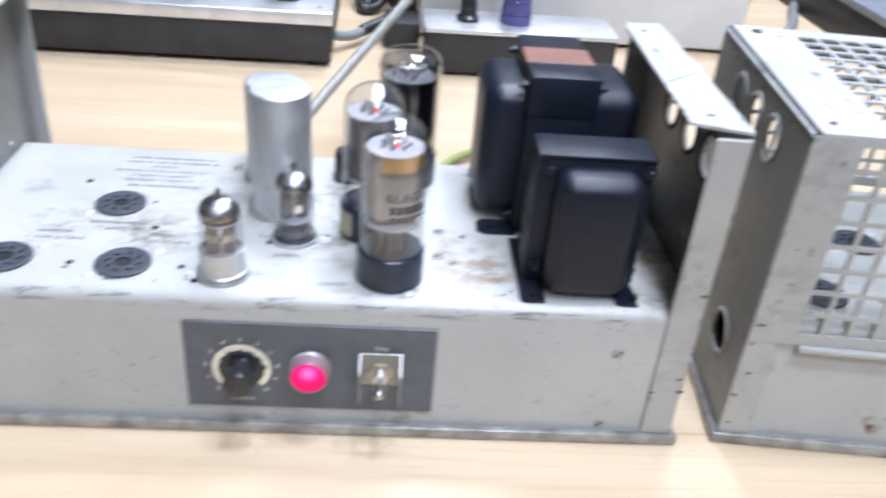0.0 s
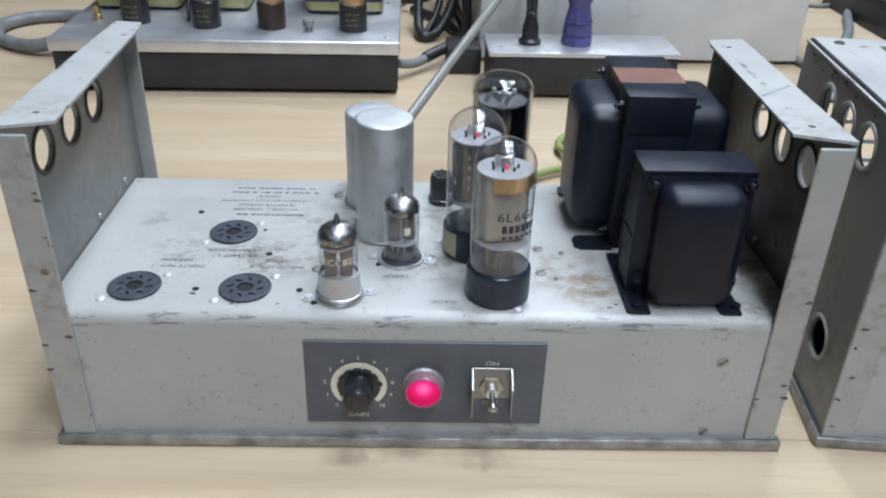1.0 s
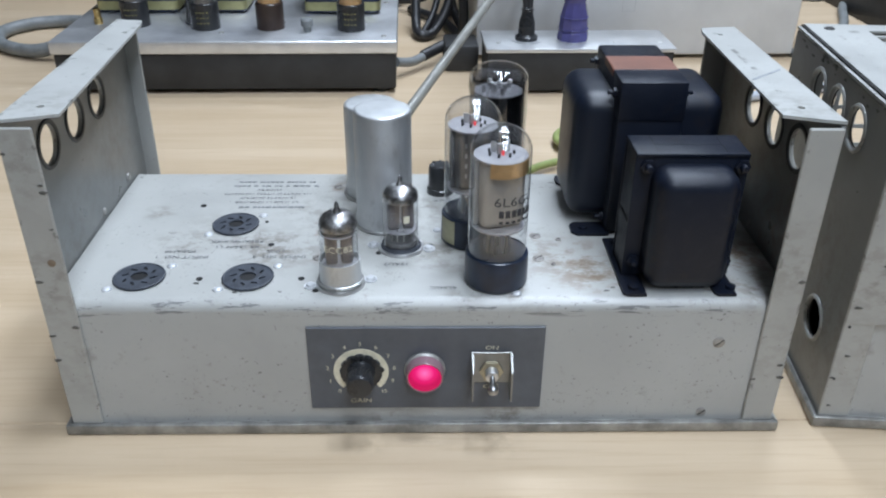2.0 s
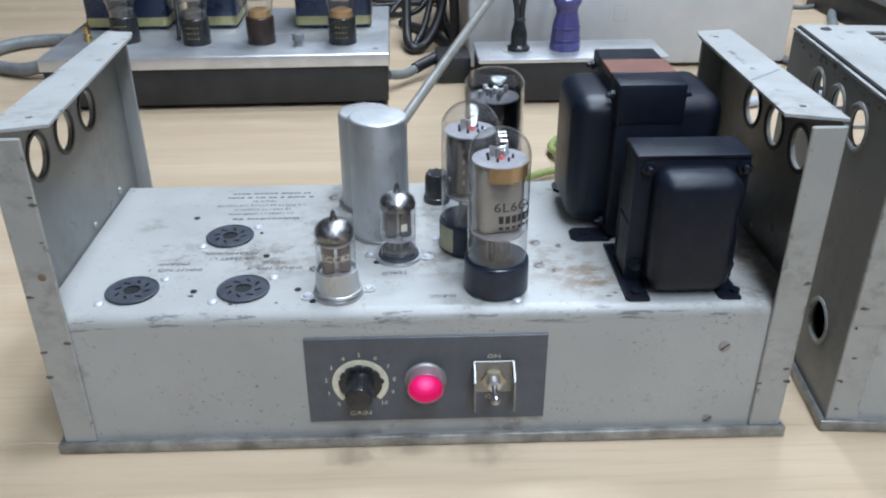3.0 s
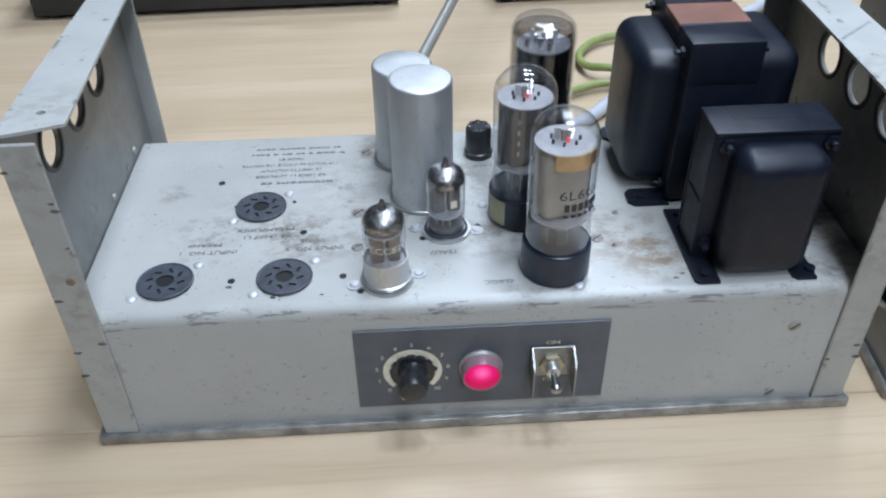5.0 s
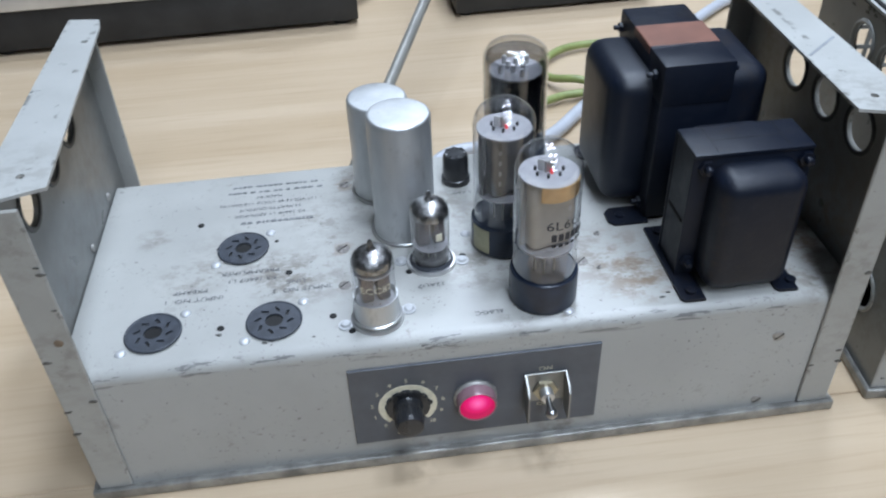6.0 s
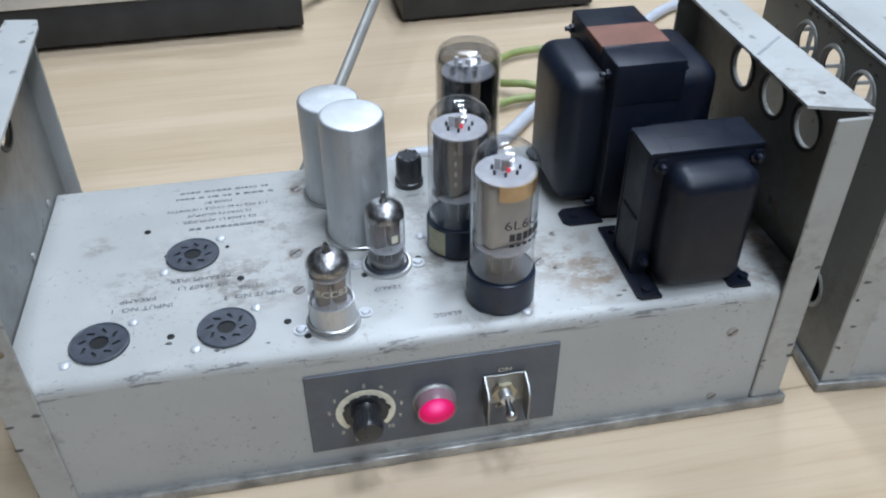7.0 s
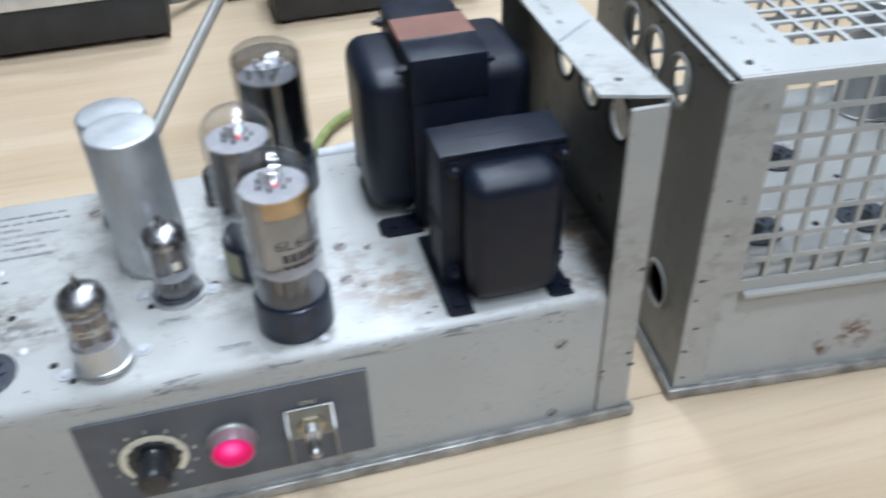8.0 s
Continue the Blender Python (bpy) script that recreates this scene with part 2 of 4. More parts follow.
# dark colour standing for the shade inside the rolled hole rims
HOLE_SHADE = plain("shaded_hole_edge", (0.05, 0.05, 0.048), 0.5, 0.0, 0.3, 120)
TRAY = plain("worn_steel_tray", (0.29, 0.285, 0.265), 0.38, 0.5, 0.4, 90)
ALU = Mat("brushed_aluminium", 0.33, 0.85, (0.74, 0.75, 0.76))
al_mark = ALU.maths("MULTIPLY", ALU.span(ALU.noise(130, 5, ALU.stretch(1, 1, 0.45), 0.7), 0.56, 0.70), 0.55)
ALU.colour(ALU.blend(al_mark, ALU.blend(ALU.span(ALU.noise(60, 5, ALU.stretch(1, 1, 0.2)), 0.32, 0.68), (0.50, 0.515, 0.52), (0.66, 0.67, 0.67)), (0.36, 0.36, 0.35)))
ALU.rough(ALU.noise(80, 5), 0.40, 0.58)
ALU.bump(ALU.noise(260, 3, ALU.stretch(1, 1, 0.08)), 0.03)
ALU = ALU.m
RIVET = plain("dull_tinned_rivet", (0.50, 0.51, 0.52), 0.48, 0.4, 0.15, 200)
CHROME = plain("bright_tinned_steel", (0.62, 0.62, 0.61), 0.33, 0.85, 0.1, 80, 0.04)
STEEL_BRIGHT = plain("polished_steel", (0.40, 0.40, 0.40), 0.28, 1.0, 0.1, 80, 0)
STEEL = plain("dull_steel_screw", (0.36, 0.35, 0.33), 0.45, 0.55, 0.25, 200)
RUSTY = plain("dirty_rusted_screw", (0.22, 0.205, 0.19), 0.6, 0.3, 0.4, 600)
BARE = plain("bare_dark_metal", (0.10, 0.098, 0.092), 0.5, 0.3, 0.3, 300)
SOOT = plain("blackened_screw", (0.045, 0.045, 0.045), 0.5, 0.3, 0.3, 200)
BLACK_PAINT = Mat("black_transformer_enamel", 0.40, 0.0, (0.012, 0.012, 0.014))
bp_base = BLACK_PAINT.blend(BLACK_PAINT.span(BLACK_PAINT.noise(160, 5), 0.55, 0.8), (0.0040, 0.0068, 0.0150), (0.010, 0.013, 0.022))
bp_wear = BLACK_PAINT.maths("MULTIPLY", BLACK_PAINT.span(BLACK_PAINT.noise(46, 4, BLACK_PAINT.stretch(1, 1, 0.5)), 0.50, 0.72), BLACK_PAINT.span(BLACK_PAINT.noise(330, 4), 0.42, 0.62))
BLACK_PAINT.colour(BLACK_PAINT.blend(BLACK_PAINT.maths("MULTIPLY", bp_wear, 0.55), bp_base, (0.024, 0.017, 0.011)))
BLACK_PAINT.rough(BLACK_PAINT.noise(60, 4), 0.36, 0.54)
BLACK_PAINT.bump(BLACK_PAINT.noise(700, 3), 0.26, 0.0004)
BLACK_PAINT.b.inputs["Specular IOR Level"].default_value = 0.33
BLACK_PAINT = BLACK_PAINT.m
BELL_PAINT = Mat("smooth_black_bell_enamel", 0.22, 0.0, (0.005, 0.008, 0.016))
BELL_PAINT.b.inputs["Specular IOR Level"].default_value = 0.40
BELL_PAINT.rough(BELL_PAINT.noise(45, 4), 0.38, 0.48)
BELL_PAINT.bump(BELL_PAINT.noise(360, 3), 0.16, 0.0004)
BELL_PAINT = BELL_PAINT.m
BAKELITE = plain("black_bakelite", (0.018, 0.019, 0.021), 0.28, 0.0, 0.3, 120, 0.05)
BLUE_BAKELITE = plain("blue_black_tube_base", (0.014, 0.022, 0.040), 0.30, 0.0, 0.3, 120, 0.04)
SOCKET = plain("dark_phenolic_socket", (0.040, 0.046, 0.058), 0.45, 0.0, 0.3, 200)
VOID = plain("dark_recess", (0.008, 0.008, 0.008), 0.8, 0.0, 0.2, 100, 0)
PANEL = plain("dark_grey_control_panel", (0.078, 0.086, 0.100), 0.40, 0.0, 0.14, 90, 0.05)
CREAM = plain("cream_print", (0.66, 0.62, 0.48), 0.5, 0.0, 0.12, 300, 0)
INK = plain("black_print", (0.03, 0.03, 0.035), 0.6, 0.0, 0.3, 300, 0)
FADED_INK = plain("faded_deck_print", (0.095, 0.098, 0.105), 0.6, 0.0, 0.5, 500, 0)
FAINT_INK = plain("worn_deck_print", (0.16, 0.165, 0.17), 0.6, 0.0, 0.6, 700, 0)
PLATE_GREY = plain("grey_anode_sheet", (0.36, 0.345, 0.325), 0.45, 0.3, 0.15, 60)
PLATE_TUBE = plain("pinkish_grey_anode", (0.21, 0.185, 0.185), 0.42, 0.4, 0.2, 120)
PLATE_MID = plain("dark_grey_anode", (0.11, 0.108, 0.11), 0.42, 0.4, 0.2, 60)
PLATE_DARK = plain("carbonised_anode", (0.018, 0.018, 0.02), 0.4, 0.2, 0.3, 60)
MICA = plain("white_mica_disc", (0.36, 0.352, 0.365), 0.45, 0.0, 0.12, 200)
BRASS_STRIP = plain("tan_getter_strip", (0.50, 0.33, 0.16), 0.32, 0.6, 0.2, 120)
HEATER = Mat("glowing_cathode", 0.5, 0.0, (0.2, 0.03, 0.02))
HEATER.b.inputs["Emission Color"].default_value = (1.0, 0.09, 0.12, 1)
HEATER.b.inputs["Emission Strength"].default_value = 1.0
HEATER = HEATER.m
g_mat = Mat("silver_getter_flash", 0.2, 1.0)
g_mat.colour(g_mat.blend(g_mat.span(g_mat.noise(320, 4), 0.35, 0.65), (0.20, 0.195, 0.195), (0.46, 0.455, 0.45)))
g_mat.rough(g_mat.noise(260, 3), 0.30, 0.48)
g_mat.bump(g_mat.noise(520, 2), 0.60, 0.0008)
GETTER = g_mat.m
TAPE = plain("red_brown_tape", (0.17, 0.072, 0.048), 0.5, 0.0, 0.18, 60, 0.1)
GUARD = plain("worn_nickel_guard", (0.25, 0.25, 0.238), 0.36, 0.8, 0.15, 90)
BRASS = plain("brass", (0.60, 0.43, 0.18), 0.3, 1.0, 0.15, 120)
NICKEL = plain("yellowed_nickel", (0.42, 0.37, 0.26), 0.36, 0.7, 0.2, 120)
GREEN_WIRE = plain("green_yellow_wire", (0.23, 0.27, 0.09), 0.45, 0.0, 0.2, 80)
WHITE_CABLE = plain("pale_grey_cable", (0.43, 0.45, 0.49), 0.45, 0.0, 0.1, 80)
GREY_CABLE = plain("grey_rubber_cable", (0.17, 0.18, 0.18), 0.5, 0.0, 0.2, 80)
CONDUIT = plain("grey_sheathed_cable", (0.235, 0.232, 0.21), 0.42, 0.2, 0.15, 60)
BLACK_CABLE = plain("black_rubber_cable", (0.015, 0.015, 0.016), 0.45, 0.0, 0.2, 80)
LABEL_TAN = plain("tan_paper_label", (0.36, 0.34, 0.22), 0.6, 0.0, 0.2, 120)
NAVY = plain("navy_transformer_paint", (0.011, 0.018, 0.042), 0.28, 0.0, 0.25, 60, 0.05)
OLD_GOLD = plain("worn_gold_print", (0.22, 0.20, 0.08), 0.45, 0.3, 0.4, 400, 0)
GOLD = plain("gold_band", (0.36, 0.34, 0.17), 0.35, 0.6, 0.15, 90)
BLACK_WOOD = plain("black_wood_plinth", (0.022, 0.022, 0.022), 0.5, 0.0, 0.3, 40, 0.15)
DIM_TOP = plain("dim_grey_metal_top", (0.20, 0.215, 0.24), 0.45, 0.3, 0.15, 50)
SATIN_ALU = plain("satin_aluminium_top", (0.66, 0.67, 0.68), 0.34, 0.75, 0.1, 50)
CASE_GREY = plain("pale_grey_case", (0.58, 0.58, 0.57), 0.42, 0.1, 0.06, 25, 0.08)
PURPLE = plain("translucent_purple_plastic", (0.075, 0.072, 0.21), 0.22, 0.0, 0.2, 60, 0)
CLEAR_CORD = plain("clear_cord", (0.45, 0.47, 0.52), 0.25, 0.0, 0.15, 60, 0)
DULL_GREY = plain("dull_grey_line", (0.25, 0.262, 0.275), 0.6, 0.0, 0.2, 300, 0)
FAINT = plain("faint_case_print", (0.40, 0.40, 0.40), 0.5, 0.0, 0.1, 60, 0)
WALL_PAINT = plain("grey_wall_paint", (0.17, 0.17, 0.17), 0.8, 0.0, 0.05, 4, 0.05)
FLOOR_VINYL = plain("grey_floor_vinyl", (0.16, 0.16, 0.155), 0.5, 0.0, 0.15, 6, 0.05)
FAR_TOP = plain("pale_grey_far_bench", (0.50, 0.50, 0.49), 0.5, 0.0, 0.08, 6, 0)
CEILING_PAINT = plain("grey_ceiling_tile", (0.25, 0.25, 0.25), 0.8, 0.0, 0.05, 6, 0)
LAMP_FRAME = plain("white_lamp_frame", (0.75, 0.75, 0.75), 0.4, 0.0, 0.05, 20, 0)

wood = Mat("maple_laminate", 0.36, 0.0, (0.6, 0.46, 0.3))
w_tilt = wood.node("ShaderNodeMapping")
w_tilt.inputs["Rotation"].default_value = (0, 0, radians(2))
w_tilt.inputs["Scale"].default_value = (1.2, 16, 16)
wood.link(wood.co, w_tilt.inputs["Vector"])
w_fine = wood.node("ShaderNodeMapping")
w_fine.inputs["Rotation"].default_value = (0, 0, radians(2))
w_fine.inputs["Scale"].default_value = (5, 120, 120)
wood.link(wood.co, w_fine.inputs["Vector"])
w_base = wood.blend(wood.span(wood.noise(1.6, 6, w_tilt.outputs[0], 0.6), 0.32, 0.68), (0.450, 0.337, 0.217), (0.540, 0.425, 0.297))
w_base = wood.blend(wood.span(wood.noise(2.2, 4, w_fine.outputs[0]), 0.50, 0.72, 0, 0.42), w_base, (0.38, 0.27, 0.165))
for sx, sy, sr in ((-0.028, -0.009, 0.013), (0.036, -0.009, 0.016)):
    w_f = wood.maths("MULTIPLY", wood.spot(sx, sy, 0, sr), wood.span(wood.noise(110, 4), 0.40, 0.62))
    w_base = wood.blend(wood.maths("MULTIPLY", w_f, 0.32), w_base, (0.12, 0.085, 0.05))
wood.colour(w_base)
wood.rough(wood.noise(9, 4), 0.32, 0.44)
wood.bump(wood.noise(3, 3, w_fine.outputs[0]), 0.05, 0.0003)
MAPLE = wood.m


def glass_like(name, tint, edge=0.85, base=0.085, rough=0.045):
    """Thin clear glass: sees straight through, gloss grows towards the rim."""
    m = bpy.data.materials.new(name)
    m.use_nodes = True
    t = m.node_tree
    t.nodes.remove(t.nodes["Principled BSDF"])
    clear = t.nodes.new("ShaderNodeBsdfTransparent")
    clear.inputs[0].default_value = (*tint, 1)
    gloss = t.nodes.new("ShaderNodeBsdfGlossy")
    gloss.inputs["Roughness"].default_value = rough
    gloss.inputs["Color"].default_value = (0.95, 0.95, 0.95, 1)
    lw = t.nodes.new("ShaderNodeLayerWeight")
    power = t.nodes.new("ShaderNodeMath")
    power.operation = "POWER"
    power.inputs[1].default_value = 3.2
    t.links.new(lw.outputs["Facing"], power.inputs[0])
    rng = t.nodes.new("ShaderNodeMapRange")
    rng.inputs["To Min"].default_value, rng.inputs["To Max"].default_value = base, edge
    t.links.new(power.outputs[0], rng.inputs["Value"])
    mix = t.nodes.new("ShaderNodeMixShader")
    t.links.new(rng.outputs[0], mix.inputs[0])
    t.links.new(clear.outputs[0], mix.inputs[1])
    t.links.new(gloss.outputs[0], mix.inputs[2])
    t.links.new(mix.outputs[0], t.nodes["Material Output"].inputs["Surface"])
    return m


GLASS = glass_like("clear_tube_glass", (0.93, 0.935, 0.94))
SMOKED = glass_like("smoked_tube_glass", (0.45, 0.45, 0.46))

PILOT = Mat("lit_pink_lens", 0.45, 0.0, (0.10, 0.0, 0.02))
PILOT.b.inputs["Specular IOR Level"].default_value = 0.2
p_wide, p_hot = PILOT.spot(0.0, -0.0078, 0.0430, 0.0080), PILOT.spot(0.0, -0.0084, 0.0425, 0.0046)
PILOT.link(PILOT.span(p_wide, 0, 1, 0.70, 1.5), PILOT.b.inputs["Emission Strength"])
PILOT.link(PILOT.blend(p_hot, PILOT.blend(p_wide, (1.0, 0.0, 0.15), (1.0, 0.03, 0.32)), (1.0, 0.17, 0.46)), PILOT.b.inputs["Emission Color"])
PILOT = PILOT.m

BARREL = plain("pink_frosted_barrel", (0.25, 0.15, 0.17), 0.30, 0.1, 0.1, 60, 0)

# ---- the room ----
X0, X1, Y0, Y1, ZF = -3.0, 3.2, -2.8, 3.4, -0.74
tagged(part("floor", box(X0, X1, Y0, Y1, ZF - 0.1, ZF), FLOOR_VINYL), "grey vinyl floor of the workshop", "floor", kind="structure")
tagged(part("ceiling", box(X0, X1, Y0, Y1, CEILING_Z, CEILING_Z + 0.1), CEILING_PAINT), "grey flat ceiling of the workshop", "ceiling", kind="structure")
for nm, b in (("wall_north", (X0, X1, Y1, Y1 + 0.1)), ("wall_south", (X0, X1, Y0 - 0.1, Y0)), ("wall_west", (X0 - 0.1, X0, Y0, Y1)), ("wall_east", (X1, X1 + 0.1, Y0, Y1))):
    tagged(part(nm, box(*b, ZF, CEILING_Z), WALL_PAINT), "plain grey painted wall of the workshop", "wall", kind="structure")

lamp_glow = Mat("lit_diffuser", 0.5, 0.0, (0.9, 0.9, 0.9))
for i in range(2):
    for j in range(6):
        lx, ly = 0.14 + 0.34 * i, -2.10 + 0.72 * j
        fixture = thing("ceiling_light", "square white ceiling light panel, lit, set on the ceiling", "ceiling light", pose(lx, ly, CEILING_Z), "ceiling lights")
        fr = plate([(-0.14, -0.14), (0.14, -0.14), (0.14, 0.14), (-0.14, 0.14)], [[(-0.12, -0.12), (0.12, -0.12), (0.12, 0.12), (-0.12, 0.12)]], 0.03, pose(0, 0, -0.03))
        part("frame", fr, LAMP_FRAME, fixture)
        ld = bpy.data.lights.new("panel", "AREA")
        ld.shape, ld.size, ld.energy, ld.color = "SQUARE", 0.22, LAMP_WATTS, LAMP_COLOUR
        lo = new("panel_light", ld)
        lo.matrix_world = pose(lx, ly, CEILING_Z - 0.012)

table = thing("table", "long work table with a pale maple laminate top", "table")
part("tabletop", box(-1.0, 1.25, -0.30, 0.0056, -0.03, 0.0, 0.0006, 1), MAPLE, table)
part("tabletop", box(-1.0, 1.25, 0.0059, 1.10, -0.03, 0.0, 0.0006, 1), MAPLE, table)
for lx in (-0.93, 1.18):
    for ly in (-0.24, 1.04):
        part("leg", box(lx - 0.025, lx + 0.025, ly - 0.025, ly + 0.025, ZF, -0.03, 0.003), STEEL, table)
bench = thing("bench", "second bench with a pale grey top behind the work table", "table")
part("tabletop", box(-1.4, 1.6, 1.13, 1.75, -0.05, -0.012, 0.003), FAR_TOP, bench)
for lx in (-1.3, 1.5):
    for ly in (1.2, 1.68):
        part("leg", box(lx - 0.025, lx + 0.025, ly - 0.025, ly + 0.025, ZF, -0.05, 0.003), STEEL, bench)

# ---- amplifier chassis, shared by both amplifiers ----
HALF, DEEP, DECK, TOP = 0.180, 0.152, 0.078, 0.168


def arc(cy, cz, r, a0, a1, n=6):
    return [(cy + r * math.cos(radians(a0 + (a1 - a0) * k / n)), cz + r * math.sin(radians(a0 + (a1 - a0) * k / n))) for k in range(n + 1)]


def chassis(root, body_mat, long_left=False):
    r, w = 0.006, 0.0013
    outer = [(0.001, 0.004)] + arc(0.001 + r, DECK - r, r, 180, 90) + arc(0.150 - 0.004, DECK - 0.004, 0.004, 90, 0) + [(0.150, 0.004)]
    inner = [(0.150 - w, 0.004), (0.150 - w, DECK - 0.004)] + [(0.146, DECK - w), (0.001 + r, DECK - w), (0.001 + w, DECK - r)] + [(0.001 + w, 0.004)]
    body = part("chassis", prism(outer + inner, -HALF + 0.0022, HALF - 0.0022), body_mat, root, "grey enamelled steel chassis with a rounded front edge")
    tray = box(-0.1825, 0.1825, -0.0030, 0.1550, 0.0, 0.0050, 0.0012, 2)
    part("base_tray", tray, TRAY, root, "worn bare steel base tray")
    lip = box(-0.1830, 0.1830, -0.0036, -0.0008, 0.0003, 0.0064, 0.0010, 2)
    part("tray_lip", lip, TRAY, root)
    for sx in (-1, 1):
        part("tray_lip", box(sx * 0.1818 - 0.0013, sx * 0.1818 + 0.0013, -0.003, 0.155, 0.0003, 0.0064, 0.0008, 1), TRAY, root)
    for sx in (-1, 1):
        end_plate(root, sx, long_left)
    return body


def end_plate(root, sx, long_left):
    t = 0.0016
    ys, DEEP = ((0.041, 0.075, 0.108), 0.164) if sx < 0 and long_left else ((0.036, 0.067, 0.098) if long_left else (0.043, 0.072, 0.101), 0.152)
    hz = 0.142 if long_left else 0.1485
    holes = [circle(y, hz, 0.0102) for y in ys] + [circle(0.034, 0.044, 0.0108)]
    # drawn in the yz plane, then turned to stand at x = +-HALF
    stand = Matrix(((0, 0, 1, 0), (1, 0, 0, 0), (0, 1, 0, 0), (0, 0, 0, 1)))
    x = HALF - t if sx > 0 else -HALF
    side = part("end_plate", plate([(0.0, 0.005), (DEEP, 0.005), (DEEP, TOP - 0.001), (0.0, TOP - 0.001)], holes, t, Matrix.Translation((x, 0, 0)) @ stand), GREY_PLATE_SHADED, root, "grey enamelled end plate with three round holes")
    a, b = sorted((sx * HALF, sx * (HALF - 0.0155)))
    part("front_flange", box(a, b, -0.0008, 0.0009, 0.0055, 0.1665, 0.0006, 1), GREY_FLANGE, side)
    if long_left and sx < 0:
        b -= 0.0055
    part("back_flange", box(a, b, DEEP - 0.0008, DEEP + 0.0008, 0.0055, 0.1665, 0.0006, 1), GREY_FLANGE, side)
    xo, xi = sx * (HALF + 0.0004), sx * (HALF - 0.0245)
    xb = xi + sx * ((0.0075 if sx < 0 else 0.0030) if long_left else 0.0)
    outline = [(xo, 0.0005), (sx * (HALF - 0.010), 0.0035), (xi, 0.0085), (xb, DEEP - 0.0105), (xb + sx * 0.002, DEEP - 0.002), (xo, DEEP + 0.0005)]
    hole = [circle(sx * 0.167, 0.0175, 0.0017, 12), circle(sx * 0.167, 0.136, 0.0017, 12)]
    part("top_flange", plate(outline, hole, 0.0014, Matrix.Translation((0, 0, TOP))), GREY_TOP_LIT, side)
    for y, z, r in [(y, hz, 0.0106) for y in ys] + [(0.034, 0.044, 0.0112)]:
        # added dark ring: painted shade on the hole's inner side
        part("hole_shade_ring", ring(r + 0.0004, 0.0013, Matrix.Translation((sx * (HALF - t - 0.0002), y, z)) @ Matrix.Rotation(radians(90), 4, "Y") @ Matrix.Diagonal((1, 1, 0.5, 1))), HOLE_SHADE, side)
        part("hole_rim", ring(r + 0.0003, 0.0014, Matrix.Translation((sx * HALF - sx * 0.0003, y, z)) @ Matrix.Rotation(radians(90), 4, "Y")), GREY_FLANGE, side)
    return side


def rivet(root, x, y, z=DECK, r=0.0024, mat=None):
    return part("rivet", lathe([(0, 0.0012), (r * 0.55, 0.0010), (r * 0.9, 0.0005), (r, 0.0), (r, -0.0004), (0, -0.0004)], 14, pose(x, y, z)), mat or RIVET, root)


def screw(root, x, y, z, r, mat, face="up"):
    m = pose(x, y, z) if face == "up" else front_at(x, z, y)
    bm = lathe([(0, 0.0008), (r * 0.7, 0.0007), (r, 0.0003), (r, -0.0004), (0, -0.0004)], 18, m)
    ob = part("screw", bm, mat, root)
    slot = moved(box(-r * 0.85, r * 0.85, -r * 0.09, r * 0.09, 0.0006, 0.00085), m @ Matrix.Rotation(0.7, 4, "Z"))
    part("slot", slot, VOID, ob)
    return ob


def pinhole(root, x, y, r=0.0017):
    return part("hole", cyl(r, -0.0002, 0.00025, 14, 0, pose(x, y, DECK)), VOID, root)


def octal_socket(root, x, y, turn=0.0):
    keys = []
    for k in range(8):
        a = radians(turn + 22.5 + 45 * k)
        c, s_ = math.cos(a), math.sin(a)
        quad = [(0.0056, -0.0006), (0.0066, -0.0015), (0.0092, 0.0012), (0.0076, 0.0016)]
        keys.append([(c * u - s_ * v, s_ * u + c * v) for u, v in quad])
    m = pose(x, y, DECK + 0.0004)
    bm = plate(circle(0, 0, 0.0126, 36), [circle(0, 0, 0.0041, 18)] + keys, 0.0008, m)
    ob = part("tube_socket", bm, SOCKET, root, "empty black octal tube socket")
    part("socket_floor", cyl(0.0122, -0.0002, 0.0003, 32, 0, pose(x, y, DECK)), VOID, ob)
    part("socket_rim", ring(0.0122, 0.0006, pose(x, y, DECK + 0.0010)), SOCKET, ob)
    return ob


def sockets(root):
    for x, y in ((-0.1412, 0.0236), (-0.0876, 0.0231), (-0.1043, 0.0790)):
        octal_socket(root, x, y, 11)
        rivet(root, x - 0.0128, y - 0.0105, r=0.0026)
        rivet(root, x + 0.0130, y + 0.0115, r=0.0026)
    for x, y in ((-0.1115, 0.0225), (-0.0612, 0.0225), (-0.1275, 0.1030), (-0.0815, 0.0570)):
        pinhole(root, x, y)
    for x, y in ((-0.117, 0.081), (-0.088, 0.083)):
        pinhole(root, x, y, 0.001)


def end_bell(x0, x1, y0, y1, z0, z1, axis, sign, r=0.0065):
    bm = box(x0, x1, y0, y1, z0, z1)
    far = []
    for e in bm.edges:
        a, b = e.verts
        if axis == "y":
            lim = y0 if sign < 0 else y1
            if abs(a.co.y - lim) < 1e-6 or abs(b.co.y - lim) < 1e-6:
                far.append(e)
        else:
            lim = x0 if sign < 0 else x1
            if abs(a.co.x - lim) < 1e-6 or abs(b.co.x - lim) < 1e-6:
                far.append(e)
    bmesh.ops.bevel(bm, geom=far, offset=r, segments=5, profile=0.5, affect="EDGES")
    return bm


def bolt(parent, m, r=0.0031, long=0.0052):
    ob = part("bolt", lathe([(0, 0.0022), (r, 0.0018), (r, 0), (0, 0)], 6, m), BLACK_PAINT, parent)
    part("shank", cyl(r * 0.5, 0, long, 10, 0.0005, m), BLACK_PAINT, ob)
    return ob


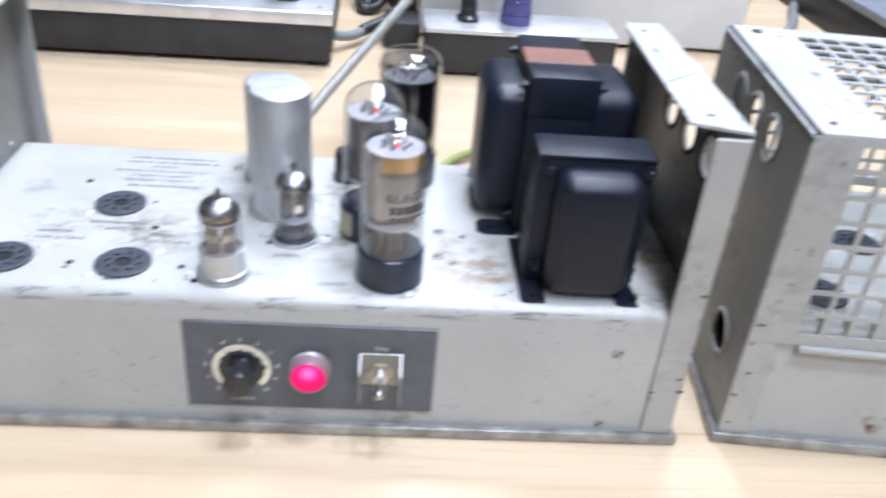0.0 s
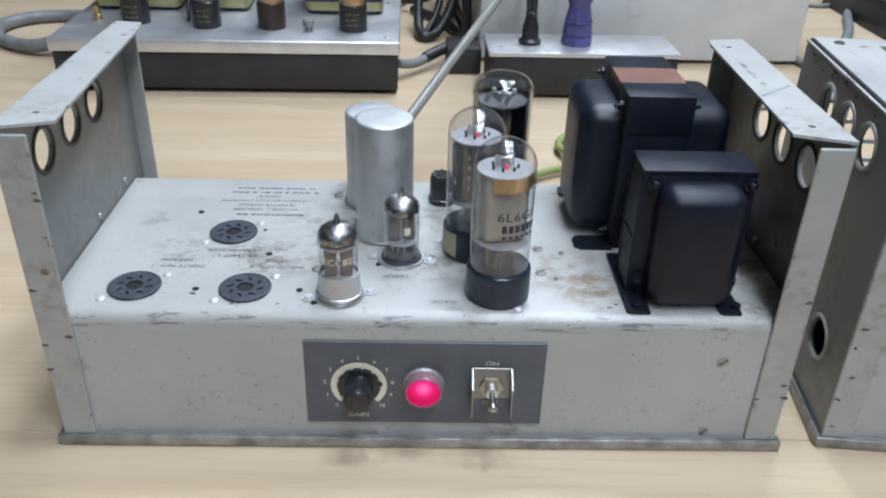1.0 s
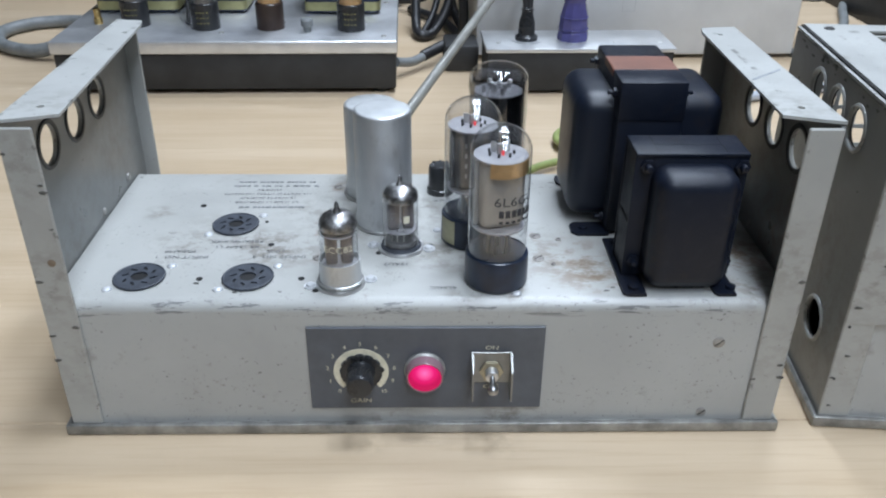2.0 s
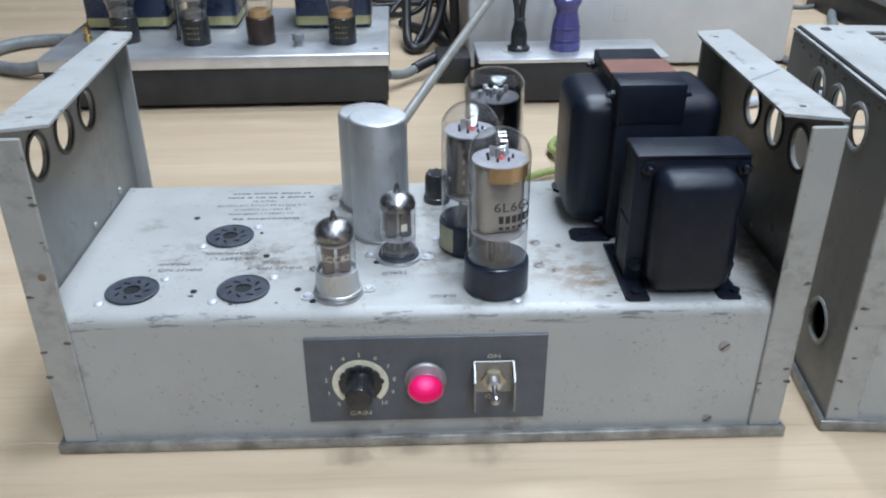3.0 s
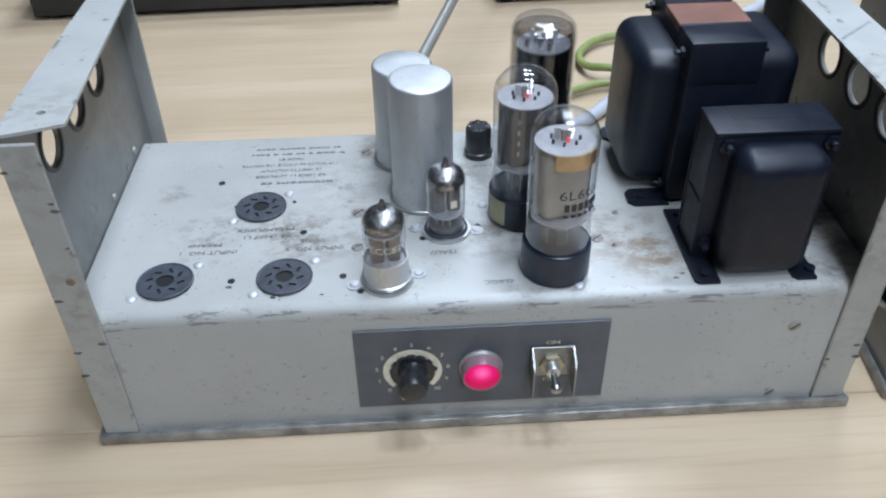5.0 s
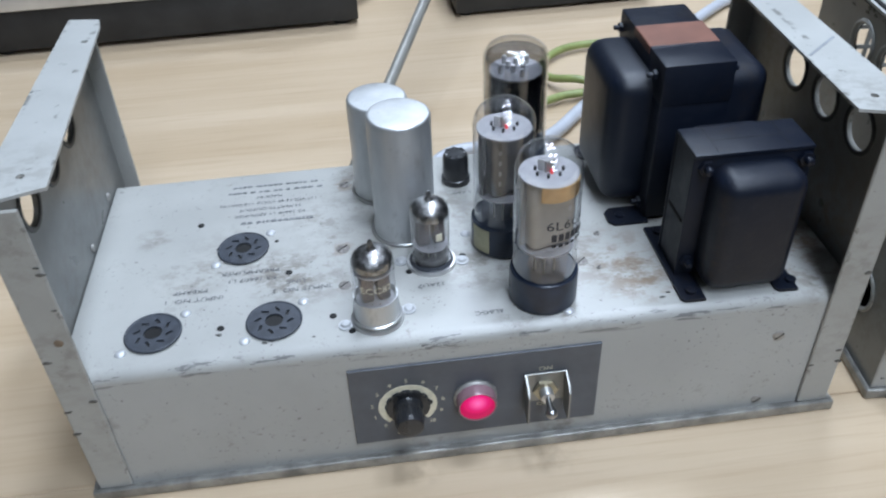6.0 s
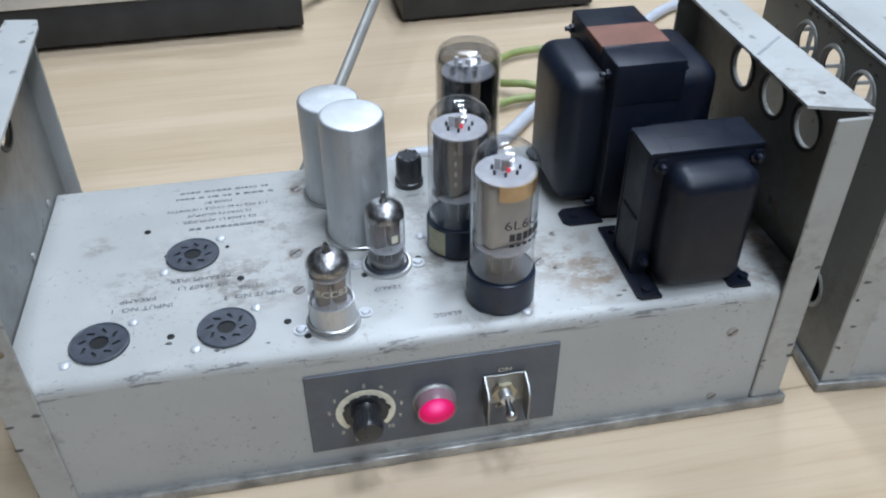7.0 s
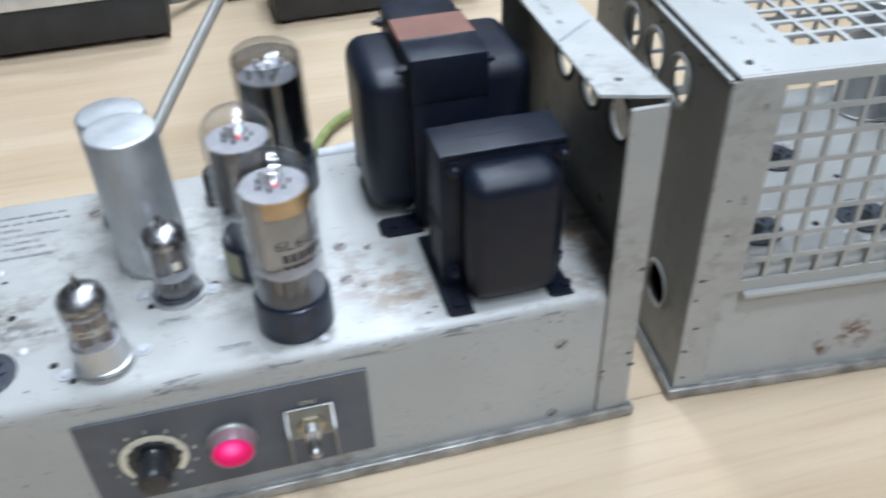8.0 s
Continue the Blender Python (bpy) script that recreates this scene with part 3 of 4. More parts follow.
def small_transformer(root):
    x0, x1, y0, y1, z1 = 0.0985, 0.1505, 0.0240, 0.0443, 0.1450
    tr = part("transformer", box(x0, x1, y0, y1, DECK + 0.0015, z1, 0.0006, 1), BLACK_PAINT, root, "small black enamelled upright transformer")
    part("end_bell", end_bell(0.1060, 0.1452, 0.0058, y0, DECK + 0.002, 0.1402, "y", -1, 0.0078), BLACK_PAINT, tr)
    part("end_bell", end_bell(0.1060, 0.1452, y1, 0.0600, DECK + 0.002, 0.1402, "y", 1, 0.0078), BLACK_PAINT, tr)
    for ya, yb in ((y0 - 0.0013, y0), (y1, y1 + 0.0013)):
        part("bell_flange", box(x0 - 0.0006, x1 + 0.0006, ya, yb, DECK + 0.002, z1 - 0.0010, 0.0005, 2), BLACK_PAINT, tr)
    part("wrap_lid", box(x0 - 0.0005, x1 + 0.0005, y0 - 0.0022, y1 + 0.0010, z1 - 0.0016, z1 + 0.0004, 0.0007, 2), BLACK_PAINT, tr)
    for xa, xb in ((0.0958, 0.1070), (0.1402, 0.1505)):
        foot = plate([(xa, 0.0070), (xa + 0.0016, 0.0052), (xb, 0.0050), (xb, 0.0610), (xa, 0.0610)], [], 0.0014, pose(0, 0, DECK + 0.0002))
        part("foot", foot, BLACK_PAINT, tr)
    for x in (0.1025, 0.1480):
        bolt(tr, front_at(x + (0.0012 if x < 0.12 else 0.0), 0.1390, y0 - 0.0013), 0.0036)
        bolt(tr, front_at(x, 0.0885, y0 - 0.0013), 0.0032)
        for y in (0.0105, 0.0560):
            part("foot_screw", lathe([(0, 0.0020), (0.0024, 0.0016), (0.0024, 0), (0, 0)], 12, pose(x - (0.001 if x < 0.12 else -0.001), y, DECK + 0.0016)), BLACK_PAINT, tr)
    for x in (0.1085, 0.1405):
        part("wrap_seam", box(x - 0.0001, x + 0.0001, y0, y1, z1 + 0.0002, z1 + 0.0005), VOID, tr)
    part("wrap_seam", box(0.1085, 0.1405, 0.0330, 0.0332, z1 + 0.0002, z1 + 0.0005), VOID, tr)
    part("side_slot", box(x0 - 0.0004, x0 + 0.001, 0.026, 0.042, 0.108, 0.1094), VOID, tr)


def power_transformer(root):
    x0, x1, y0, y1, z1 = 0.0985, 0.1320, 0.0690, 0.1360, 0.1635
    tr = part("transformer", box(x0, x1, y0, y1, DECK + 0.001, z1, 0.0010, 2), BLACK_PAINT, root, "large black enamelled power transformer with rounded end bells")
    part("end_bell", end_bell(0.0785, x0, 0.0785, 0.1330, DECK + 0.004, 0.1530, "x", -1, 0.0095), BELL_PAINT, tr)
    part("end_bell", end_bell(x1, 0.1570, 0.0780, 0.1330, DECK + 0.004, 0.1530, "x", 1, 0.0085), BLACK_PAINT, tr)
    part("tape_patch", box(x0 - 0.0003, x1 + 0.0003, 0.0900, 0.1130, z1 - 0.004, z1 + 0.0004, 0.0003, 1), TAPE, tr, "red-brown tape patch")
    part("wrap_layer", box(x0 - 0.0002, x1 + 0.0002, 0.0680, 0.0880, z1 - 0.020, z1 + 0.0003, 0.0008, 2), BLACK_PAINT, tr)
    for x in (x0 - 0.0006, x1 + 0.0006):
        sgn = -1 if x < 0.11 else 1
        for y in (0.0765, 0.1300):
            for z in (0.0850, 0.1560):
                m = Matrix.Translation((x, y, z)) @ Matrix.Rotation(radians(90 * sgn), 4, "Y")
                bolt(tr, m, 0.0026, 0.0045)
    for y in (0.0720, 0.1370):
        ya, yb = (y - 0.006, y + 0.008) if y < 0.1 else (y - 0.008, y + 0.006)
        for xa, xb in ((0.0800, 0.1000), (0.1310, 0.1500)):
            f = plate([(xa + 0.003, ya), (xb, ya), (xb, yb), (xa + 0.003, yb), (xa, yb - 0.003), (xa, ya + 0.003)], [], 0.0014, pose(0, 0, DECK + 0.0002))
            ft = part("foot", f, BLACK_PAINT, tr)
            part("foot_screw", lathe([(0, 0.0014), (0.0024, 0.0010), (0.0026, 0), (0, 0)], 12, pose((xa + xb) / 2 - 0.003, (ya + yb) / 2, DECK + 0.0016)), BLACK_PAINT, ft)


def capacitor(root, x, y, r, top, lean=0.0):
    z = DECK
    pts = [(0, z), (r + 0.0006, z), (r + 0.0006, z + 0.0055), (r + 0.0002, z + 0.0066), (r, z + 0.0072), (r, top - 0.0014), (r - 0.0003, top - 0.0006), (r - 0.0009, top - 0.0001), (r - 0.0018, top), (0, top)]
    c = part("capacitor_can", lathe(pts, 56, pose(x, y, 0)), ALU, root, "tall round bare aluminium capacitor can")
    part("can_ring", ring(r + 0.0012, 0.0009, pose(x, y, z + 0.0008)), CHROME, c)


def fuse_holder(root, x, y):
    bm = lathe([(0, DECK), (0.0078, DECK), (0.0078, DECK + 0.003), (0.0070, DECK + 0.0035), (0.0070, DECK + 0.0155), (0.0060, DECK + 0.0175), (0, DECK + 0.0178)], 32, pose(x, y, 0))
    f = part("fuse_holder", bm, BAKELITE, root, "black bakelite fuse holder with fluted cap")
    for k in range(8):
        a = 2 * math.pi * k / 8
        part("flute", box(0.0034, 0.0064, -0.0009, 0.0009, DECK + 0.0150, DECK + 0.0182, 0.0006, 1), BAKELITE, f, "", pose(x, y, 0, 0, 0, math.degrees(a)))


def noval_socket(root, x, y, turn, tall):
    ears = []
    for s_ in (0, 180):
        a = radians(turn + s_)
        ears.append((0.0148 * math.cos(a), 0.0148 * math.sin(a)))
    bm = lathe([(0, 0), (0.0121, 0), (0.0121, 0.0008), (0.0116, 0.0016), (0, 0.0016)], 36, pose(x, y, DECK))
    s = part("tube_socket", bm, CHROME, root, "tinned metal nine-pin tube socket flange")
    for ex, ey in ears:
        part("ear", lathe([(0, 0), (0.0033, 0), (0.0033, 0.0008), (0, 0.0008)], 16, pose(x + ex, y + ey, DECK)), RIVET, s)
        part("rivet", lathe([(0, 0.0016), (0.0018, 0.0012), (0.0024, 0.0003), (0, 0.0)], 14, pose(x + ex, y + ey, DECK + 0.0007)), RIVET, s)
    h = 0.0146 if tall else 0.0035
    sh = lathe([(0.0104, 0.0012), (0.0106, 0.0018), (0.0102, 0.003 if tall else 0.002), (0.0100, h), (0.0095, h), (0.0095, 0.0012)], 40, pose(x, y, DECK))
    part("shield_skirt", sh, ALU if tall else SOCKET, s)
    if tall:
        part("skirt_bead", ring(0.0106, 0.0008, pose(x, y, DECK + 0.0030)), CHROME, s)


# ---- the open amplifier ----
EXTRA_SCREWS = [(1, 0.0710, 0.0835), (-1, 0.0865, 0.0830), (-1, 0.1300, 0.0840)]
amp = thing("tube_amplifier", "open grey enamelled tube amplifier chassis, worn, on the table", "amplifier")
chassis(amp, GREY, True)
sockets(amp)
small_transformer(amp)
power_transformer(amp)
capacitor(amp, -0.0222, 0.0838, 0.0153, 0.1445)
capacitor(amp, -0.0305, 0.1215, 0.0155, 0.1340)
fuse_holder(amp, 0.0092, 0.1220)
noval_socket(amp, -0.0412, 0.0183, 12, True)
noval_socket(amp, -0.0125, 0.0540, -8, False)
for x, y in ((-0.0530, 0.0115), (-0.0272, 0.0235), (-0.0240, 0.0480), (0.0030, 0.0560)):
    pinhole(amp, x, y, 0.0016)
for x, y, r in ((-0.055, 0.043, 0.0030), (-0.055, 0.071, 0.0034), (0.059, 0.042, 0.0030), (0.060, 0.066, 0.0030), (-0.052, 0.128, 0.0030), (0.072, 0.062, 0.0016), (0.066, 0.036, 0.0013)):
    screw(amp, x, y, DECK, r, RUSTY)
for x, y in ((0.0445, 0.0085), (0.007, 0.073), (0.043, 0.049), (0.0225, 0.0285)):
    rivet(amp, x, y, r=0.0026)
screw(amp, 0.1450, 0.0010, 0.0540, 0.0030, STEEL, "front")
screw(amp, 0.1430, 0.0010, 0.0100, 0.0026, STEEL, "front")
part("rivet", cyl(0.0019, -0.0002, 0.0003, 14, 0.0002, front_at(-0.1700, 0.1010, -0.0008)), plain("rusty_rivet", (0.19, 0.14, 0.095), 0.7), amp)

for sx, y, z in EXTRA_SCREWS:
    part("plate_screw", lathe([(0, 0.0014), (0.0018, 0.0012), (0.0024, 0.0002), (0, 0)], 14, Matrix.Translation((sx * 0.1784, y, z)) @ Matrix.Rotation(radians(-90 * sx), 4, "Y")), STEEL, amp)
part("diagonal_mark", moved(box(-0.0125, 0.0125, -0.0007, 0.0007, 0, 0.0002), Matrix.Translation((0.1680, 0.0640, TOP + 0.0014)) @ Matrix.Rotation(radians(40), 4, "Z")), DULL_GREY, amp, "dull grey diagonal line")

# control panel
panel = part("control_panel", box(-0.0575, 0.0588, -0.0002, 0.0012, 0.0144, 0.0641, 0.0003, 1), PANEL, amp, "dark grey control panel plate")
dial_c = (-0.0316, 0.0380)
arcs = []
for k in range(49):
    a = radians(-48 + 276 * k / 48)
    arcs.append((0.0137 * math.cos(a), 0.0137 * math.sin(a)))
for k in range(48, -1, -1):
    a = radians(-48 + 276 * k / 48)
    rr = 0.0108 - (0.0010 if k % 5 == 2 else 0)
    arcs.append((rr * math.cos(a), rr * math.sin(a)))
part("dial_ring", plate(arcs, [], 0.0002, front_at(dial_c[0], dial_c[1], -0.0002)), CREAM, panel, "cream printed dial ring")
for k in range(11):
    a = radians(228 - 27.6 * k)
    lettering(str(k), 0.0034, front_at(dial_c[0] + 0.0166 * math.cos(a), dial_c[1] + 0.0166 * math.sin(a), -0.0005), panel, CREAM)
lettering("GAIN", 0.0036, front_at(-0.0322, 0.0196, -0.0005), panel, CREAM, wide=1.25)
lettering("ON", 0.0034, front_at(0.0330, 0.0522, -0.0005), panel, CREAM, wide=1.25)
lettering("OFF", 0.0034, front_at(0.0330, 0.0282, -0.0005), panel, CREAM, wide=1.25)
knob_bm = lathe([(0, 0.0012), (0.0072, 0.0012), (0.0068, 0.0022), (0.0066, 0.0040), (0.0064, 0.0120), (0.0060, 0.0134), (0.0050, 0.0138), (0, 0.0134)], 40, front_at(dial_c[0], dial_c[1], -0.0004))
knob = part("knob", knob_bm, BAKELITE, amp, "black bakelite gain knob")
for k in range(24):
    a = 15 * k
    part("grip", box(0.0062, 0.0067, -0.0004, 0.0004, 0.0045, 0.0112, 0.0002, 1), BAKELITE, knob, "", front_at(dial_c[0], dial_c[1], -0.0004) @ Matrix.Rotation(radians(a), 4, "Z"))
skirt_pts = []
for k in range(24):
    for da, rr in ((-7.0, 0.0103), (3.5, 0.0103), (4.0, 0.0096), (6.5, 0.0096)):
        skirt_pts.append((rr * math.cos(radians(15 * k + da)), rr * math.sin(radians(15 * k + da))))
part("skirt", plate(skirt_pts, [], 0.0012, front_at(dial_c[0], dial_c[1], -0.0006)), BAKELITE, knob)
part("pointer", cyl(0.0013, 0.0, 0.0008, 12, 0.0003, front_at(dial_c[0] + 0.0103, dial_c[1] + 0.0012, -0.0006)), BAKELITE, knob)

pm = front_at(0.0000, 0.0392, -0.0002)
pilot = part("pilot_lamp", lathe([(0.0102, 0), (0.0103, 0.0010), (0.0097, 0.0018), (0.0090, 0.0022), (0.0086, 0.0)], 44, pm), STEEL, amp, "chrome pilot lamp bezel")
part("barrel", lathe([(0.0094, 0.0016), (0.0092, 0.0070), (0.0088, 0.0077), (0.0082, 0.0074)], 44, pm), BARREL, pilot, "frosted lens barrel")
part("lens", lathe([(0.0084, 0.004), (0.0083, 0.0072), (0.0074, 0.0077), (0.0046, 0.0081), (0, 0.0083)], 40, pm), PILOT, pilot, "lit pink-red lens")

switch = part("switch_guard", box(0.0231, 0.0429, -0.0014, -0.0003, 0.0315, 0.0500, 0.0003, 1), GUARD, amp, "worn nickel toggle switch guard")
for x in (0.0231, 0.0421):
    wing = plate([(0.0, 0.0305), (0.0020, 0.0270), (0.0090, 0.0262), (0.0098, 0.0270), (0.0098, 0.0440), (0.0070, 0.0475), (0.0, 0.0500)], [], 0.0008, Matrix.Translation((x, 0, 0)) @ Matrix(((0, 0, 1, 0), (-1, 0, 0, -0.001), (0, 1, 0, 0), (0, 0, 0, 1))))
    part("wing", wing, GUARD, switch)
part("nut", lathe([(0.0060, 0), (0.0060, 0.0016), (0.0034, 0.0016), (0.0034, 0)], 6, front_at(0.0330, 0.0392, -0.0014)), NICKEL, switch)
part("collar", cyl(0.0033, 0.0, 0.0062, 20, 0.0006, front_at(0.0330, 0.0392, -0.0014)), CHROME, switch)
lever_m = front_at(0.0330, 0.0392, -0.0070) @ Matrix.Rotation(radians(12), 4, "X")
part("lever", lathe([(0, 0), (0.0013, 0), (0.0015, 0.0050), (0.0019, 0.0064), (0.0025, 0.0074), (0.0027, 0.0084), (0.0023, 0.0097), (0.0013, 0.0105), (0, 0.0107)], 20, lever_m), STEEL_BRIGHT, switch, "chrome bat lever")

# deck printing, read from the back
def deck_text(text, size, x, y, wide=1.2):
    lettering(text, size, Matrix.Translation((x, y, DECK + 0.0003)) @ Matrix.Rotation(radians(180), 4, "Z"), amp, FADED_INK, "deck_print", 0, wide)


def deck_bar(x, y, length, high):
    rng = random.Random(int(y * 10000))
    u = -length / 2
    while u < length / 2:
        w = rng.uniform(0.0012, 0.0036)
        part("print_bar", box(x + u, x + u + w, y - high / 2, y + high / 2, DECK, DECK + 0.0003), FAINT_INK, amp)
        u += w + rng.choice((0.0006, 0.0006, 0.0006, 0.0022))


deck_text("INPUT NO  1", 0.0040, -0.1255, 0.0440)
deck_text("PREAMP", 0.0038, -0.1275, 0.0500)
deck_text("INPUT NO  2", 0.0040, -0.0755, 0.0440)
deck_text("LINE", 0.0038, -0.0780, 0.0500)
deck_text("KS 16607 L1", 0.0038, -0.0990, 0.0545)
deck_text("PREAMPLIFIER", 0.0038, -0.1000, 0.0605)
deck_text("12AU7", 0.0038, -0.0145, 0.0365)
deck_text("6L6GC", 0.0038, 0.0090, 0.0135)
deck_text("2 AMP", 0.0034, 0.0105, 0.1095)
deck_bar(-0.0900, 0.1010, 0.034, 0.0016)
deck_text("KS 16608 L1 AMPLIFIER", 0.0034, -0.0920, 0.1075, 1.1)
deck_text("12 WATTS OUTPUT", 0.0034, -0.0920, 0.1130, 1.1)
deck_text("115 VOLTS 60 CYCLE 110 WATTS", 0.0032, -0.0930, 0.1185, 1.1)
deck_text("MADE BY", 0.0032, -0.0930, 0.1240, 1.1)
deck_bar(-0.0900, 0.1295, 0.050, 0.0013)
deck_bar(-0.0900, 0.1350, 0.046, 0.0013)


# ---- vacuum tubes ----
def power_tube(x, y, turn, top, label, plate_mat, strip_mat, radius=0.0143, print_on=False, tan=False):
    tb = thing("vacuum_tube", label, "vacuum tube", pose(x, y, DECK), "tubes on the amplifier")
    h = top - DECK
    base = lathe([(0, 0.0004), (0.0149, 0.0004), (0.0155, 0.0012), (0.0155, 0.0155), (0.0152, 0.0167), (0.0146, 0.0172), (0.0140, 0.0166), (0, 0.0162)], 56)
    part("base", base, BLUE_BAKELITE, tb, "dark blue-black bakelite base")
    g = [(radius * 0.97, 0.0166), (radius, 0.023), (radius, h - radius * 0.86)]
    for k in range(1, 9):
        a = radians(90 * k / 8)
        g.append((radius * math.cos(a), h - radius * 0.86 + radius * 0.86 * math.sin(a)))
    part("glass", lathe(g, 64), GLASS, tb, "clear glass envelope")
    # electrodes
    turned = Matrix.Rotation(radians(turn), 4, "Z")
    zt = h - 0.0147
    an = box(-0.0106, 0.0106, -0.0078, 0.0078, 0.0325, zt - 0.0010, 0.0035, 3)
    anode = part("anode", moved(an, turned), plate_mat, tb, "pressed sheet metal anode")
    part("fin", moved(box(-0.0124, 0.0124, -0.0010, 0.0010, 0.0325, zt - 0.0015, 0.0004, 1), turned), plate_mat, anode)
    for z, r in ((zt, 0.0126), (0.0315, 0.0126)):
        part("mica", cyl(r, z - 0.0004, z + 0.0004, 40, 0, None), MICA, tb)
    for k in range(7):
        a = 2 * math.pi * k / 7
        part("post", cyl(0.0006, zt, zt + 0.0022, 8, 0, pose(0.006 * math.cos(a), 0.005 * math.sin(a), 0)), SOOT, tb)
    part("getter_holder", moved(box(-0.0021, 0.0021, -0.0006, 0.0006, zt, zt + 0.0058, 0.0004, 1), turned), STEEL, tb)
    part("cathode", cyl(0.0007, zt, zt + 0.0024, 12, 0.0003, pose(0.0008, -0.0016, 0)), HEATER, tb, "cathode end glowing dull red")
    for sx in (-1, 1):
        part("getter_plate", moved(box(-0.0014, 0.0014, -0.0003, 0.0003, zt + 0.0010, zt + 0.0064, 0.0002, 1), turned @ pose(0.0034 * sx, 0.0010, 0, 0, 0, 40 * sx)), CHROME, tb)
    strip = []
    for k in range(13):
        strip.append(radians(-141 + 98 * k / 12))
    sb = bmesh.new()
    lo = [sb.verts.new((0.0132 * math.cos(a), 0.0132 * math.sin(a), zt - 0.0068)) for a in strip]
    hi = [sb.verts.new((0.0132 * math.cos(a), 0.0132 * math.sin(a), zt + 0.0002)) for a in strip]
    for k in range(12):
        sb.faces.new((lo[k], lo[k + 1], hi[k + 1], hi[k]))
    made = bmesh.ops.extrude_face_region(sb, geom=list(sb.faces))
    for v in made["geom"]:
        if isinstance(v, bmesh.types.BMVert):
            v.co.x *= 0.97
            v.co.y *= 0.97
    part("getter_strip", moved(sb, Matrix.Rotation(radians(turn + 12), 4, "Z")), strip_mat, tb)
    part("stem", lathe([(0, 0.018), (0.0075, 0.018), (0.0062, 0.024), (0.0030, 0.030), (0, 0.031)], 24), GLASS, tb)
    for k in range(6):
        a = 2 * math.pi * k / 6 + 0.3
        part("lead", cyl(0.0004, 0.016, 0.0315, 8, 0, pose(0.005 * math.cos(a), 0.005 * math.sin(a), 0)), STEEL, tb)
    for k in range(4):
        part("slot", moved(box(-0.0005, 0.0005, -0.0081, -0.0073, 0.0400 + 0.0055 * k, 0.0422 + 0.0055 * k), turned @ Matrix.Translation((0.0068 if print_on else -0.0074, 0, 0))), MICA, tb)
    if print_on:
        pz = 0.0490
        m = Matrix.Rotation(radians(30), 4, "Z") @ Matrix.Translation((0, -radius - 0.0002, 0)) @ FRONT
        lettering("6L6GC", 0.0064, m @ Matrix.Translation((0, pz, 0)), tb, INK, "tube_print", radius, 1.2)
        for k in range(6):
            wdt = 0.0030
            xx = (k - 2.5) * wdt
            b = Matrix.Rotation(radians(30) + xx / radius, 4, "Z") @ Matrix.Translation((0, -radius - 0.0002, 0)) @ FRONT
            part("print_bar", moved(box(-0.0011, 0.0011, -0.0018, 0.0018, 0, 0.0002), b @ Matrix.Translation((0, pz - 0.0058, 0))), INK, tb)
            part("print_bar", moved(box(-0.0009, 0.0009, -0.0006, 0.0006, 0, 0.0002), b @ Matrix.Translation((0, pz - 0.0100, 0))), INK, tb)
    if tan:
        sb = bmesh.new()
        aa = [radians(195 + 40 * k / 8) for k in range(9)]
        lo = [sb.verts.new((0.01565 * math.cos(a), 0.01565 * math.sin(a), 0.0025)) for a in aa]
        hi = [sb.verts.new((0.01565 * math.cos(a), 0.01565 * math.sin(a), 0.0160)) for a in aa]
        for k in range(8):
            sb.faces.new((lo[k], lo[k + 1], hi[k + 1], hi[k]))
        part("base_label", sb, LABEL_TAN, tb)
    return tb


power_tube(0.0352, 0.0220, 14, 0.1597, "clear glass power tube with grey anode and black print", PLATE_GREY, BRASS_STRIP, print_on=True)
power_tube(0.0245, 0.0645, 24, 0.1576, "clear glass power tube with dark anode and tan base label", PLATE_MID, PLATE_MID, tan=True)

rect = thing("vacuum_tube", "smoky glass rectifier tube with blackened anodes", "vacuum tube", pose(0.0420, 0.1255, DECK), "tubes on the amplifier")
part("base", lathe([(0, 0.0004), (0.0165, 0.0004), (0.0170, 0.0015), (0.0170, 0.0180), (0.0155, 0.0190), (0, 0.0186)], 48), BLUE_BAKELITE, rect)
RR, RH = 0.0168, 0.0765
gp = [(RR * 0.97, 0.0185), (RR, 0.024), (RR, RH - 0.008)] + [(RR - 0.008 + 0.008 * math.cos(radians(a)), RH - 0.008 + 0.008 * math.sin(radians(a))) for a in (15, 30, 45, 60, 75, 90)] + [(0, RH + 0.0004)]
part("glass", lathe(gp, 64), GLASS, rect, "smoky glass envelope")
part("getter_flash", lathe([(RR - 0.0006, 0.022), (RR - 0.0006, RH - 0.0100), (RR - 0.0020, RH - 0.0056)], 40), SMOKED, rect)
for sx in (-0.0068, 0.0068):
    part("anode", lathe([(0, 0.026), (0.0066, 0.026), (0.0066, RH - 0.015), (0, RH - 0.015)], 24, pose(sx, 0, 0)), PLATE_DARK, rect, "blackened round anode")
part("shield_fin", box(-0.0138, 0.0138, -0.0012, 0.0012, 0.026, RH - 0.015, 0.0004, 1), PLATE_DARK, rect)
part("mica", cyl(0.0138, RH - 0.0150, RH - 0.0142, 40), MICA, rect)
for k in range(9):
    a = 2 * math.pi * k / 9
    part("post", cyl(0.0013, RH - 0.0142, RH - 0.0100, 10, 0.0004, pose((0.004 + 0.005 * (k % 2)) * math.cos(a), (0.004 + 0.005 * (k % 2)) * math.sin(a), 0)), CHROME, rect)


